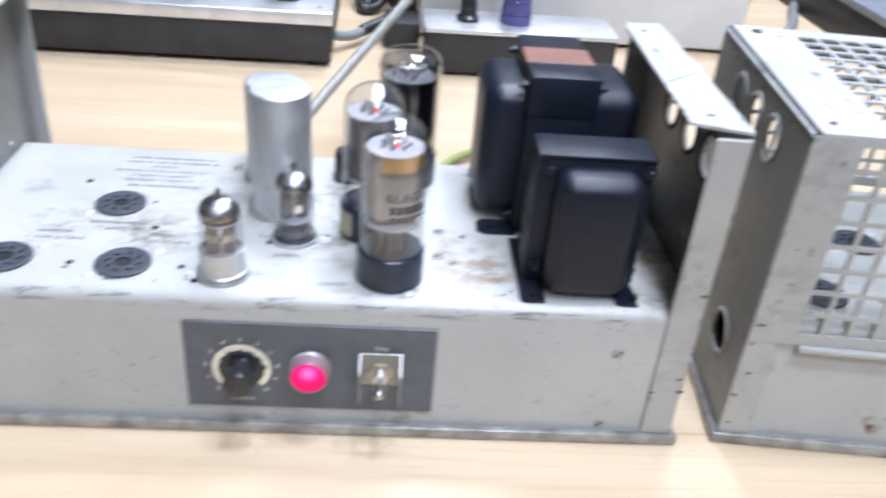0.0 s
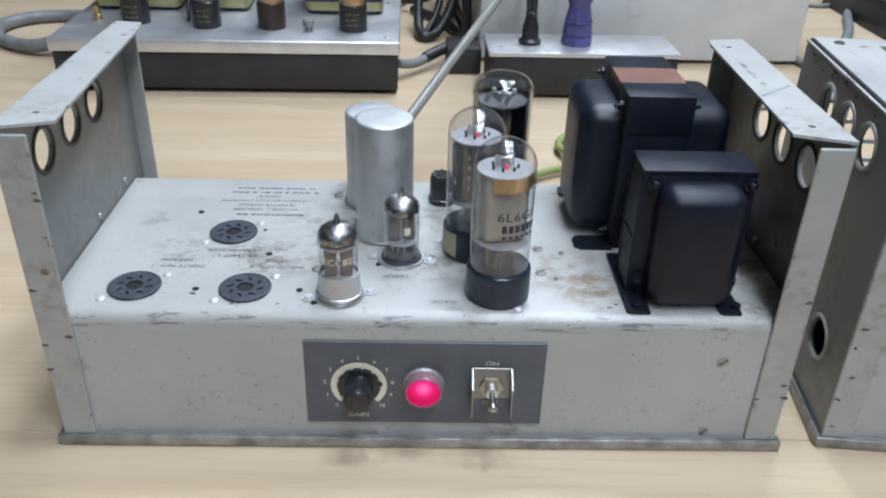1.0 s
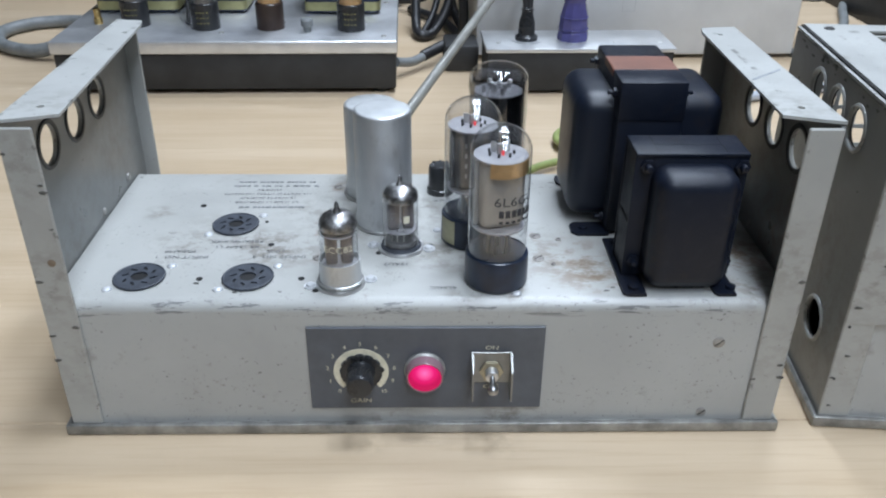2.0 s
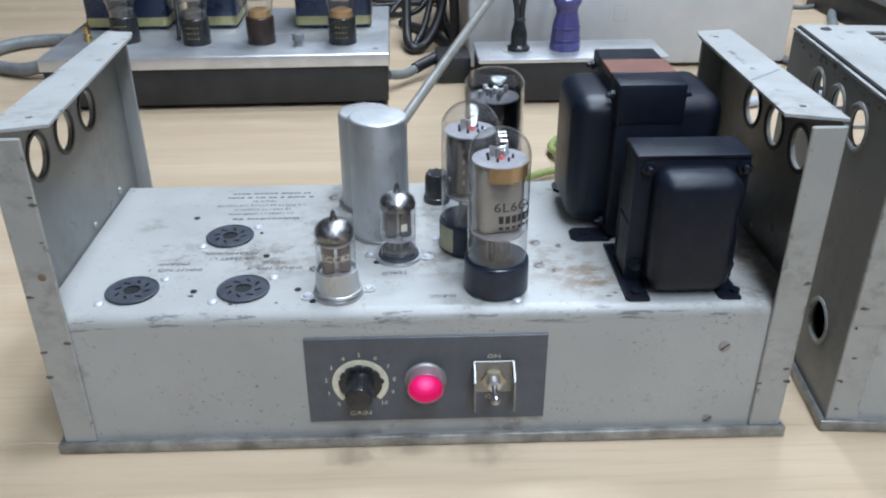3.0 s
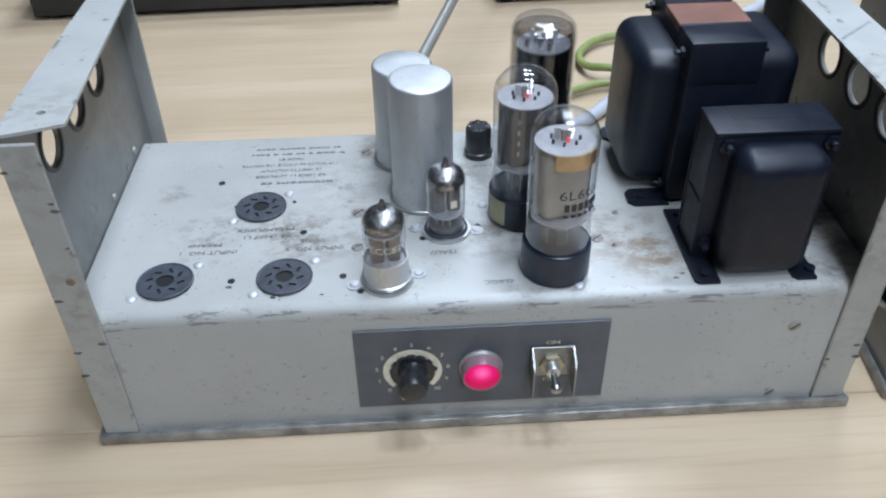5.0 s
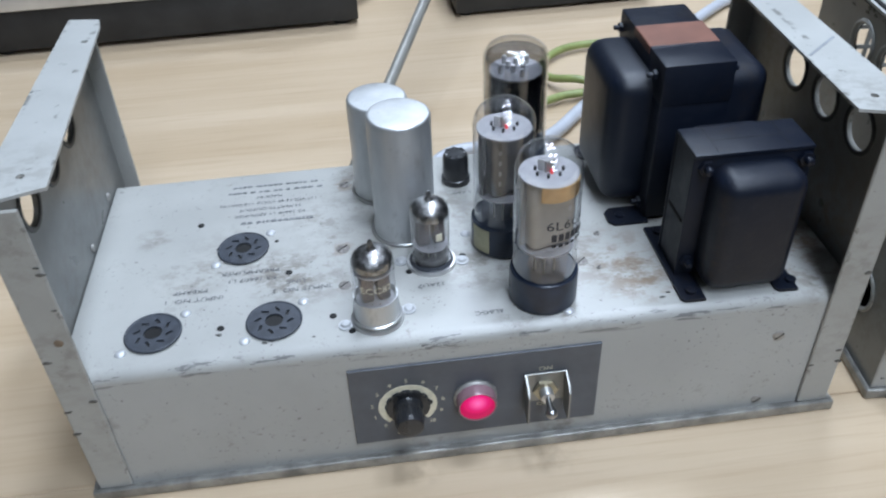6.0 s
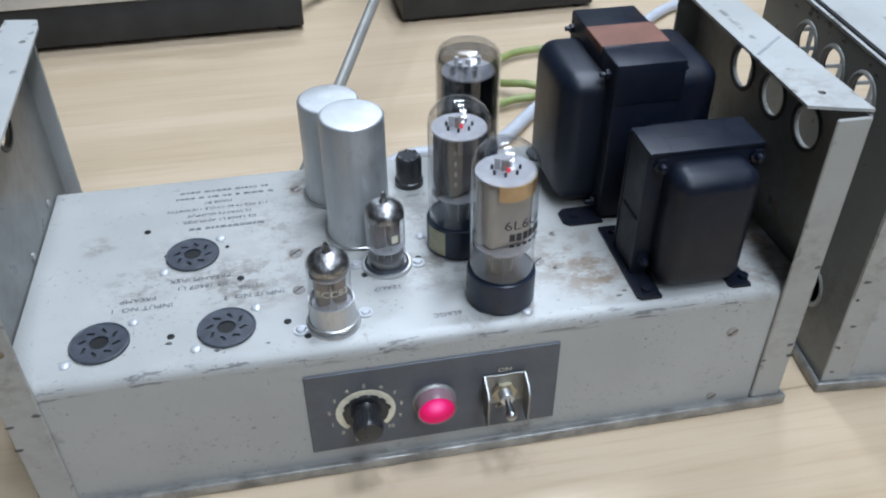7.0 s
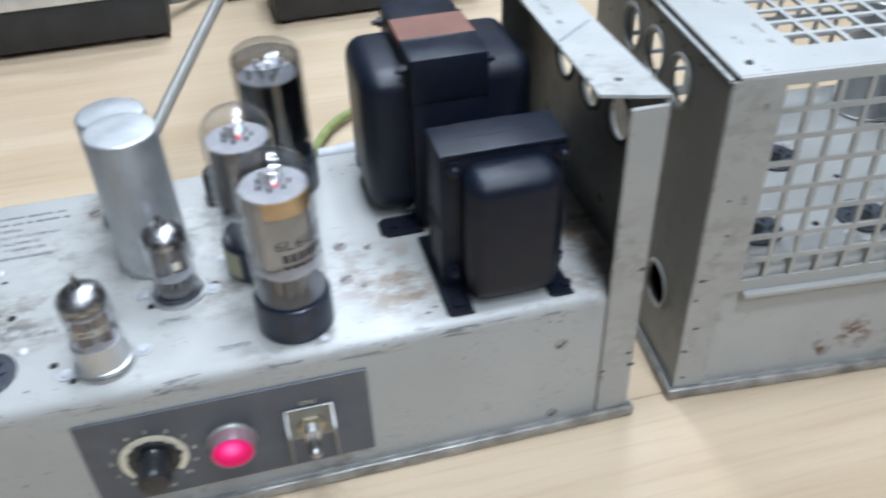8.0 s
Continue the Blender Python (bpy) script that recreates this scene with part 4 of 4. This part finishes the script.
def small_tube(x, y, raised, label, print_on, ink):
    tb = thing("vacuum_tube", label, "vacuum tube", pose(x, y, DECK), "tubes on the amplifier")
    r, z0 = 0.0093, 0.0022
    top = 0.0408 if raised else 0.0378
    g = [(r * 0.96, z0), (r, z0 + 0.003), (r, top - 0.007)]
    for k in range(1, 7):
        a = radians(90 * k / 6)
        g.append((max(0.0014, r * math.cos(a)), top - 0.007 + 0.0064 * math.sin(a)))
    g += [(0.0014, top + 0.0005), (0.0011, top + 0.0030), (0.0004, top + 0.0042), (0, top + 0.0044)]
    part("glass", lathe(g, 48), GLASS, tb, "clear glass envelope with drawn tip")
    fl = [(r - 0.0004, top - 0.0090), (r - 0.0004, top - 0.007)]
    for k in range(1, 7):
        a = radians(84 * k / 6)
        fl.append(((r - 0.0004) * math.cos(a), top - 0.0072 + 0.0062 * math.sin(a)))
    part("getter_flash", lathe(fl, 40), GETTER, tb, "silvery getter flash")
    part("tip", lathe([(0.0022, top - 0.0010), (0.0014, top + 0.0004), (0.0011, top + 0.0025), (0.0005, top + 0.0039), (0, top + 0.0041)], 18), GETTER, tb, "drawn glass tip")
    for sx in (-0.0034, 0.0034):
        part("anode", moved(box(-0.0029, 0.0029, -0.0034, 0.0034, 0.0128, 0.0282, 0.0012, 2), Matrix.Rotation(0.2, 4, "Z") @ Matrix.Translation((sx * 1.1, 0, 0))), PLATE_TUBE, tb)
    for z, mm in ((0.0120, MICA), (0.0290, MICA)):
        part("mica", cyl(0.0084, z - 0.0003, z + 0.0003, 32), mm, tb)
    part("pin_base", cyl(0.0084, z0, 0.0062, 32, 0.001), PLATE_MID, tb)
    for k in range(9):
        a = 2 * math.pi * k / 10
        part("lead", cyl(0.0003, 0.006, 0.0132, 6, 0, pose(0.0055 * math.cos(a), 0.0055 * math.sin(a), 0)), STEEL, tb)
    if print_on:
        lettering(print_on, 0.0047, Matrix.Rotation(radians(4), 4, "Z") @ Matrix.Translation((0, -r - 0.0002, 0.0235)) @ FRONT, tb, ink, "tube_print", r, 1.1)
    else:
        part("print_bar", moved(box(-0.0016, 0.0016, -0.002, 0.002, 0, 0.0002), Matrix.Rotation(radians(20), 4, "Z") @ Matrix.Translation((0, -r - 0.0002, 0.021)) @ FRONT), CREAM, tb)
    return tb


small_tube(-0.0412, 0.0183, True, "small clear glass tube in a tinned shield skirt", "ECC82", CREAM)
small_tube(-0.0125, 0.0540, False, "small clear glass tube with silvery top", "", CREAM)

# ---- the covered amplifier beside it ----
covered = thing("covered_amplifier", "grey enamelled amplifier under a perforated metal cover", "amplifier", pose(0.2030, 0.0, 0, 0, 0, -5.0) @ pose(0.1825, 0.0035, 0))
chassis(covered, GREY_COVERED)
sockets(covered)
power_transformer(covered)
small_transformer(covered)
capacitor(covered, -0.0212, 0.0820, 0.0153, 0.1445)
capacitor(covered, -0.0318, 0.1190, 0.0155, 0.1435)


def perforated(u0, u1, v0, v1, hu0, hv0, nu, nv, pitch, bar, thick):
    own = bmesh.new()
    us = [u0] + [c for k in range(nu) for c in (hu0 + k * pitch, hu0 + k * pitch + pitch - bar)] + [u1]
    vs = [v0] + [c for k in range(nv) for c in (hv0 + k * pitch, hv0 + k * pitch + pitch - bar)] + [v1]
    grid = [[own.verts.new((u, v, 0)) for v in vs] for u in us]
    for i in range(len(us) - 1):
        for j in range(len(vs) - 1):
            if not (i % 2 and j % 2):
                own.faces.new((grid[i][j], grid[i + 1][j], grid[i + 1][j + 1], grid[i][j + 1]))
    made = bmesh.ops.extrude_face_region(own, geom=list(own.faces))
    for v in made["geom"]:
        if isinstance(v, bmesh.types.BMVert):
            v.co.z += thick
    return own


CP, CB = 0.0122, 0.0023
cover = part("cover_top", perforated(-0.1770, 0.1770, -0.0012, 0.1530, -0.1450, 0.0200, 24, 10, CP, CB, 0.0012), GREY_TOP_LIT, covered, "grey cover top with square perforations", pose(0, 0, 0.1696))
part("cover_front", moved(perforated(-0.1796, 0.1796, 0.0640, 0.1690, -0.1580, 0.0705, 26, 8, CP, CB, 0.0012), FRONT), GREY_FLANGE, covered, "grey cover front with square perforations")
part("cover_back", moved(perforated(-0.1640, 0.1640, 0.0790, 0.1690, -0.1580, 0.0850, 25, 6, CP, CB, 0.0012), Matrix.Translation((0, 0.1545, 0)) @ FRONT), GREY_FLANGE, covered)
part("cover_lip", box(-0.1560, 0.1560, -0.0042, 0.0, 0.0610, 0.0642, 0.0010, 2), GREY_FLANGE, covered)
part("cover_bend", prism([(-0.0012, 0.1690)] + arc(0.0008, 0.1690, 0.0020, 180, 90, 5) + [(0.0008, 0.1690)], -0.1765, 0.1765), GREY_FLANGE, covered)
for x, y in ((-0.1690, 0.0100), (-0.1660, 0.1420), (0.1690, 0.0100)):
    screw(covered, x, y, 0.1710, 0.0030 if y > 0.05 else 0.0016, SOOT)
part("seam", box(-0.1786, -0.1770, 0.0, 0.152, 0.1695, 0.1704), VOID, covered, "dark gap under the cover's edge")


def paint_chips(root, count, seed, place):
    """Small flakes of missing paint, a hair proud of the surface."""
    rng = random.Random(seed)
    for _ in range(count):
        rad = rng.uniform(0.0005, 0.0013)
        rim = [(rad * rng.uniform(0.55, 1.25) * math.cos(a) * 1.8, rad * rng.uniform(0.4, 1.0) * math.sin(a)) for a in [2 * math.pi * k / 7 for k in range(7)]]
        part("paint_chip", plate(rim, [], 0.00022, place(rng)), BARE, root)


SIDE = Matrix(((0, 0, -1, 0), (1, 0, 0, 0), (0, 1, 0, 0), (0, 0, 0, 1)))  # drawings that face -x
paint_chips(covered, 16, 4, lambda g: Matrix.Translation((-0.18002, g.uniform(0.012, 0.150), 0.1672 - abs(g.gauss(0, 0.0026)))) @ SIDE)
paint_chips(covered, 6, 8, lambda g: front_at(g.uniform(-0.1790, -0.168), g.uniform(0.01, 0.16), -0.0013))
paint_chips(amp, 7, 5, lambda g: front_at(g.choice((-1, 1)) * (0.1792 - abs(g.gauss(0, 0.0012))), g.uniform(0.02, 0.165), -0.0009))
paint_chips(amp, 5, 6, lambda g: front_at(g.choice((-1, 1)) * (0.1652 + abs(g.gauss(0, 0.0010))), g.uniform(0.02, 0.165), -0.0009))
paint_chips(amp, 10, 7, lambda g: pose(g.uniform(-0.165, 0.165), 0.0085 + abs(g.gauss(0, 0.004)), DECK + 0.0001))
for z in (0.030, 0.062, 0.105, 0.135):
    part("pit", cyl(0.0008, 0, 0.0002, 8, 0, front_at(-0.1772, z, -0.0009)), SOOT, covered)

# ---- things behind the amplifier ----
FAR = Matrix.Translation((0, -0.006, 0)) @ Matrix.Rotation(radians(1.35), 4, "Z")  # the far row stands a little askew to the amplifier

hifi = thing("tube_amplifier", "far tube amplifier with aluminium top on a black wooden plinth", "amplifier", FAR)
part("plinth", box(-0.366, -0.018, 0.530, 0.740, 0.0050, 0.043, 0.0015), BLACK_WOOD, hifi, "black wooden plinth")
for x in (-0.350, -0.034):
    for y in (0.546, 0.724):
        part("foot", cyl(0.010, 0.0, 0.0052, 20, 0.001, pose(x, y, 0)), BLACK_CABLE, hifi)
part("top_plate", box(-0.368, -0.016, 0.527, 0.742, 0.0430, 0.0565, 0.0016, 3), SATIN_ALU, hifi, "satin aluminium top plate")
for bx0, bx1, by in ((-0.352, -0.262, 0.640), (-0.240, -0.186, 0.640), (-0.120, -0.036, 0.634)):
    tr = part("transformer", box(bx0, bx1, by, by + 0.085, 0.0565, 0.170, 0.006, 3), NAVY, hifi, "navy blue transformer case")
    part("band", box(bx0 - 0.0004, bx1 + 0.0004, by - 0.0004, by + 0.0854, 0.0645, 0.0668, 0.0060, 3), GOLD, tr, "gold band")
part("binding_post", lathe([(0, 0), (0.0045, 0), (0.0045, 0.006), (0.0034, 0.007), (0.0036, 0.016), (0, 0.017)], 20, pose(-0.338, 0.598, 0.0565)), BRASS, hifi, "brass binding post")
part("control_knob", lathe([(0, 0), (0.0040, 0), (0.0040, 0.005), (0.0060, 0.006), (0.0062, 0.012), (0.0050, 0.0135), (0, 0.0138)], 24, pose(-0.111, 0.564, 0.0565)), GREY_CABLE, hifi)
for x, y in ((-0.030, 0.545), (-0.052, 0.600), (-0.140, 0.600), (-0.200, 0.560), (-0.030, 0.690)):
    part("screw", lathe([(0, 0.0012), (0.0025, 0.0008), (0.0028, 0), (0, 0)], 12, pose(x, y, 0.0565)), STEEL, hifi)
hifi_plates = plain("amber_plate", (0.52, 0.30, 0.12), 0.4, 0.3)


def st_tube(x, y, amber, label, base_mat):
    tb = thing("vacuum_tube", label, "vacuum tube", FAR @ pose(x, y, 0.0565), "tubes on the far amplifier")
    part("base", lathe([(0, 0), (0.0146, 0), (0.0146, 0.0265), (0.0138, 0.0275), (0, 0.0275)], 36), base_mat, tb)
    part("glass", lathe([(0.0132, 0.0272), (0.0136, 0.034), (0.0158, 0.045), (0.0186, 0.056), (0.0192, 0.066), (0.0180, 0.074), (0.0152, 0.080), (0.0142, 0.088), (0.0136, 0.096), (0.0100, 0.103), (0, 0.106)], 40), GLASS, tb)
    part("anode", box(-0.0100, 0.0100, -0.006, 0.006, 0.044, 0.080, 0.002, 2), PLATE_GREY, tb)
    part("stem", lathe([(0, 0.0275), (0.0118, 0.0275), (0.0112, 0.034), (0.0060, 0.036), (0, 0.036)], 24), hifi_plates if amber else PLATE_MID, tb)
    part("mica", cyl(0.0140, 0.081, 0.0818, 28), MICA, tb)
    for k in range(4):
        for j in range(3):
            b = Matrix.Rotation(radians(-22 + 14 * k), 4, "Z") @ Matrix.Translation((0, -0.0148, 0.008 + 0.0055 * j)) @ FRONT
            if base_mat is BAKELITE:
                part("print_bar", moved(box(-0.0010, 0.0010, -0.0006, 0.0006, 0, 0.0003), b), OLD_GOLD, tb)
    return tb


BROWN_BASE = plain("brown_black_base", (0.030, 0.018, 0.014), 0.35)
st_tube(-0.2960, 0.592, False, "shouldered clear glass tube in a black base", BAKELITE)
st_tube(-0.2190, 0.580, False, "shouldered clear glass tube with gold base print", BAKELITE)
st_tube(-0.1510, 0.579, True, "shouldered glass tube with amber stem and brown base", BROWN_BASE)
st_tube(-0.0650, 0.573, True, "shouldered glass tube with amber stem and gold base print", BAKELITE)
tagged(part("amplifier_lead", tube([(-0.245, 0.690, 0.15), (-0.248, 0.640, 0.11), (-0.244, 0.612, 0.075), (-0.240, 0.590, 0.0595)], 0.0022), BLACK_CABLE, None, "", FAR), "thin black lead hanging on the far amplifier", "cable")

strip = thing("power_strip", "black mains outlet box with a bright metal top", "power strip", FAR)
part("body", box(0.077, 0.272, 0.524, 0.592, 0.0035, 0.0445, 0.0015), BLACK_WOOD, strip)
for x in (0.088, 0.261):
    for y in (0.535, 0.581):
        part("foot", cyl(0.007, 0.0, 0.0037, 18, 0.001, pose(x, y, 0)), BLACK_CABLE, strip)
part("top_plate", box(0.075, 0.274, 0.522, 0.594, 0.0445, 0.0490, 0.0012), SATIN_ALU, strip, "bright metal top plate")
for x in (0.090, 0.214, 0.262):
    part("rivet", lathe([(0, 0.0012), (0.0024, 0.0006), (0.0028, 0), (0, 0)], 12, pose(x, 0.545, 0.0490)), CHROME, strip)
for x in (0.1205, 0.1690):
    part("outlet", lathe([(0, 0), (0.0165, 0), (0.0165, 0.0008), (0, 0.0008)], 28, pose(x, 0.556, 0.0490)), SATIN_ALU, strip)

plug = thing("mains_plug", "black moulded mains plug standing in the outlet box", "plug", FAR @ pose(0.1205, 0.556, 0.0498))
part("body", lathe([(0, 0), (0.0118, 0), (0.0120, 0.0035), (0.0100, 0.0045), (0.0088, 0.0060), (0.0085, 0.0180), (0.0062, 0.0260), (0.0058, 0.0300), (0.0066, 0.0310), (0.0066, 0.0325), (0.0050, 0.0335), (0, 0.034)], 28), BAKELITE, plug)
for sx in (-1, 1):
    part("cord", tube([(0.002 * sx, 0, 0.033), (0.004 * sx, 0.004, 0.050), (0.011 * sx, 0.010, 0.075), (0.022 * sx, 0.03, 0.12), (0.03 * sx, 0.08, 0.155), (0.04 * sx, 0.13, 0.1545)], 0.0032), BLACK_CABLE, plug)
purple = thing("mains_plug", "translucent purple waisted mains plug in the outlet box", "plug", FAR @ pose(0.1700, 0.556, 0.0498))
part("body", lathe([(0, 0), (0.0162, 0), (0.0166, 0.004), (0.0160, 0.0085), (0.0150, 0.0095), (0.0154, 0.0160), (0.0138, 0.0290), (0.0114, 0.0380), (0.0116, 0.0420), (0.0152, 0.0495), (0.0146, 0.0530), (0.0085, 0.0575), (0, 0.0575)], 10), PURPLE, purple)
for z in (0.012, 0.024):
    part("ring", ring(0.0153 if z < 0.02 else 0.0144, 0.0007, pose(0, 0, z)), PURPLE, purple)
part("cord", tube([(0, 0, 0.056), (0.001, 0.004, 0.075), (0.006, 0.02, 0.11), (0.012, 0.07, 0.155), (0.02, 0.13, 0.1555)], 0.0042), CLEAR_CORD, purple, "clear mains cord")

case = thing("equipment_case", "large pale grey metal equipment case behind the outlet box", "case", FAR)
part("body", box(0.075, 0.455, 0.648, 0.980, 0.004, 0.200, 0.003, 3), CASE_GREY, case)
for x in (0.10, 0.43):
    for y in (0.68, 0.95):
        part("foot", cyl(0.012, 0.0, 0.005, 18, 0.001, pose(x, y, 0)), BLACK_CABLE, case)
for k in range(9):
    if k != 2:
        part("print_bar", box(0.2200 + 0.0078 * k, 0.2255 + 0.0078 * k, 0.6475, 0.6482, 0.0855, 0.0905), FAINT, case)
part("outline", moved(plate([(-0.0075, -0.009), (0.0075, -0.009), (0.0075, 0.009), (-0.0075, 0.009)], [[(-0.0070, -0.0085), (0.0070, -0.0085), (0.0070, 0.0085), (-0.0070, 0.0085)]], 0.0004), front_at(0.251, 0.065, 0.6482)), FAINT, case)

far_amp = thing("far_amplifier", "dark amplifier with a metal top at the table's far side", "amplifier", FAR)
part("body", box(0.622, 0.960, 0.600, 0.960, 0.0, 0.046, 0.0015), BLACK_WOOD, far_amp)
part("top_plate", box(0.618, 0.964, 0.596, 0.964, 0.046, 0.0560, 0.0014), DIM_TOP, far_amp)
part("transformer", box(0.690, 0.800, 0.780, 0.880, 0.0560, 0.150, 0.006, 3), NAVY, far_amp)
part("transformer", box(0.690, 0.780, 0.650, 0.740, 0.0560, 0.150, 0.006, 3), NAVY, far_amp)
part("binding_post", lathe([(0, 0), (0.006, 0), (0.006, 0.008), (0.004, 0.012), (0, 0.013)], 18, pose(0.648, 0.640, 0.056)), GOLD, far_amp)


def cable(label, points, r, mat):
    return tagged(part("cable", tube([FAR @ Vector(p) for p in points], r), mat), label, "cable")


cable("grey sheathed cable rising from the amplifier's back", [(-0.062, 0.156, 0.032), (-0.044, 0.19, 0.048), (-0.016, 0.250, 0.0690), (0.047, 0.40, 0.1020), (0.104, 0.54, 0.1290), (0.130, 0.600, 0.1440), (0.150, 0.650, 0.1800), (0.165, 0.700, 0.2050), (0.20, 0.800, 0.2045)], 0.0040, CONDUIT)
cable("thick grey cable looped beside the far amplifier", [(-0.366, 0.720, 0.024), (-0.395, 0.765, 0.014), (-0.440, 0.795, 0.0085), (-0.485, 0.785, 0.0082), (-0.510, 0.745, 0.0080), (-0.490, 0.690, 0.0080), (-0.440, 0.655, 0.0100), (-0.400, 0.650, 0.018), (-0.366, 0.652, 0.022)], 0.0078, GREY_CABLE)
cable("grey cable with a black sleeve between the devices", [(-0.018, 0.580, 0.018), (0.000, 0.598, 0.013), (0.018, 0.618, 0.016), (0.037, 0.630, 0.022)], 0.0052, GREY_CABLE)
cable("black rubber sleeve on the grey cable", [(0.012, 0.612, 0.0150), (0.024, 0.622, 0.0185), (0.040, 0.632, 0.0230)], 0.0064, BLACK_CABLE)
brick = thing("power_adapter", "small black power adapter lying on the table", "adapter", FAR)
part("body", box(0.036, 0.0745, 0.600, 0.650, 0.0, 0.030, 0.003, 2), BLACK_WOOD, brick)
for k, pts in enumerate((
        [(0.090, 0.80, 0.205), (0.066, 0.79, 0.20), (0.058, 0.775, 0.12), (0.050, 0.755, 0.05), (0.030, 0.735, 0.012), (0.012, 0.725, 0.008), (0.006, 0.755, 0.02), (0.010, 0.80, 0.10), (0.03, 0.86, 0.19), (0.085, 0.90, 0.206)],
        [(0.100, 0.84, 0.205), (0.066, 0.83, 0.20), (0.048, 0.80, 0.10), (0.030, 0.765, 0.03), (0.016, 0.740, 0.008), (0.034, 0.79, 0.010), (0.060, 0.85, 0.006)],
        [(0.095, 0.88, 0.206), (0.060, 0.86, 0.19), (0.046, 0.84, 0.09), (0.054, 0.80, 0.03), (0.066, 0.77, 0.006), (0.068, 0.72, 0.006)],
        [(-0.02, 0.90, 0.006), (0.01, 0.93, 0.03), (0.04, 0.90, 0.04), (0.02, 0.87, 0.02), (-0.03, 0.89, 0.012), (-0.06, 0.96, 0.006), (0.03, 0.99, 0.006)],
        [(-0.08, 0.98, 0.006), (-0.02, 0.96, 0.03), (0.03, 0.95, 0.06), (0.06, 0.92, 0.05), (0.05, 1.0, 0.006), (-0.05, 1.02, 0.006)],
        [(0.120, 0.78, 0.206), (0.064, 0.74, 0.20), (0.062, 0.72, 0.10), (0.064, 0.715, 0.03), (0.060, 0.73, 0.007), (0.04, 0.80, 0.007), (0.0, 0.86, 0.007)])):
    cable("tangled black cable behind the devices", pts, 0.0060 if k in (0, 2, 5) else 0.0042, BLACK_CABLE)
cable("grey cable curving down beside the equipment case", [(0.470, 0.80, 0.206), (0.486, 0.775, 0.170), (0.490, 0.750, 0.110), (0.482, 0.720, 0.060), (0.468, 0.695, 0.020), (0.458, 0.672, 0.0062), (0.462, 0.640, 0.0052), (0.490, 0.585, 0.0052)], 0.0046, GREY_CABLE)
cable("grey cable lying across the far table", [(0.72, 1.08, 0.0068), (0.690, 1.03, 0.0068), (0.668, 0.985, 0.0068), (0.640, 0.91, 0.0068), (0.612, 0.855, 0.0068), (0.582, 0.785, 0.0068), (0.545, 0.72, 0.0068)], 0.0062, GREY_CABLE)
cable("thin dark cable on the far table", [(0.46, 0.98, 0.004), (0.54, 0.96, 0.004), (0.61, 0.93, 0.004), (0.66, 0.975, 0.004)], 0.0030, GREY_CABLE)
cable("pale grey cable on the table behind the amplifier", [(-0.020, 0.156, 0.028), (-0.012, 0.19, 0.02), (0.004, 0.240, 0.0062), (0.030, 0.270, 0.0055), (0.062, 0.274, 0.0055), (0.105, 0.278, 0.0055), (0.145, 0.317, 0.0055), (0.200, 0.370, 0.0055), (0.315, 0.474, 0.0055), (0.360, 0.500, 0.0055), (0.46, 0.53, 0.0055)], 0.0052, WHITE_CABLE)
cable("green and yellow earth wire looped behind the amplifier", [(0.060, 0.158, 0.030), (0.062, 0.20, 0.025), (0.075, 0.280, 0.0075), (0.098, 0.318, 0.0065), (0.130, 0.336, 0.0065), (0.152, 0.338, 0.0070), (0.170, 0.345, 0.0065), (0.150, 0.350, 0.0130), (0.131, 0.366, 0.0085), (0.130, 0.392, 0.0065), (0.148, 0.416, 0.0065), (0.178, 0.426, 0.0065), (0.240, 0.420, 0.0065), (0.300, 0.400, 0.0065)], 0.0033, GREEN_WIRE)
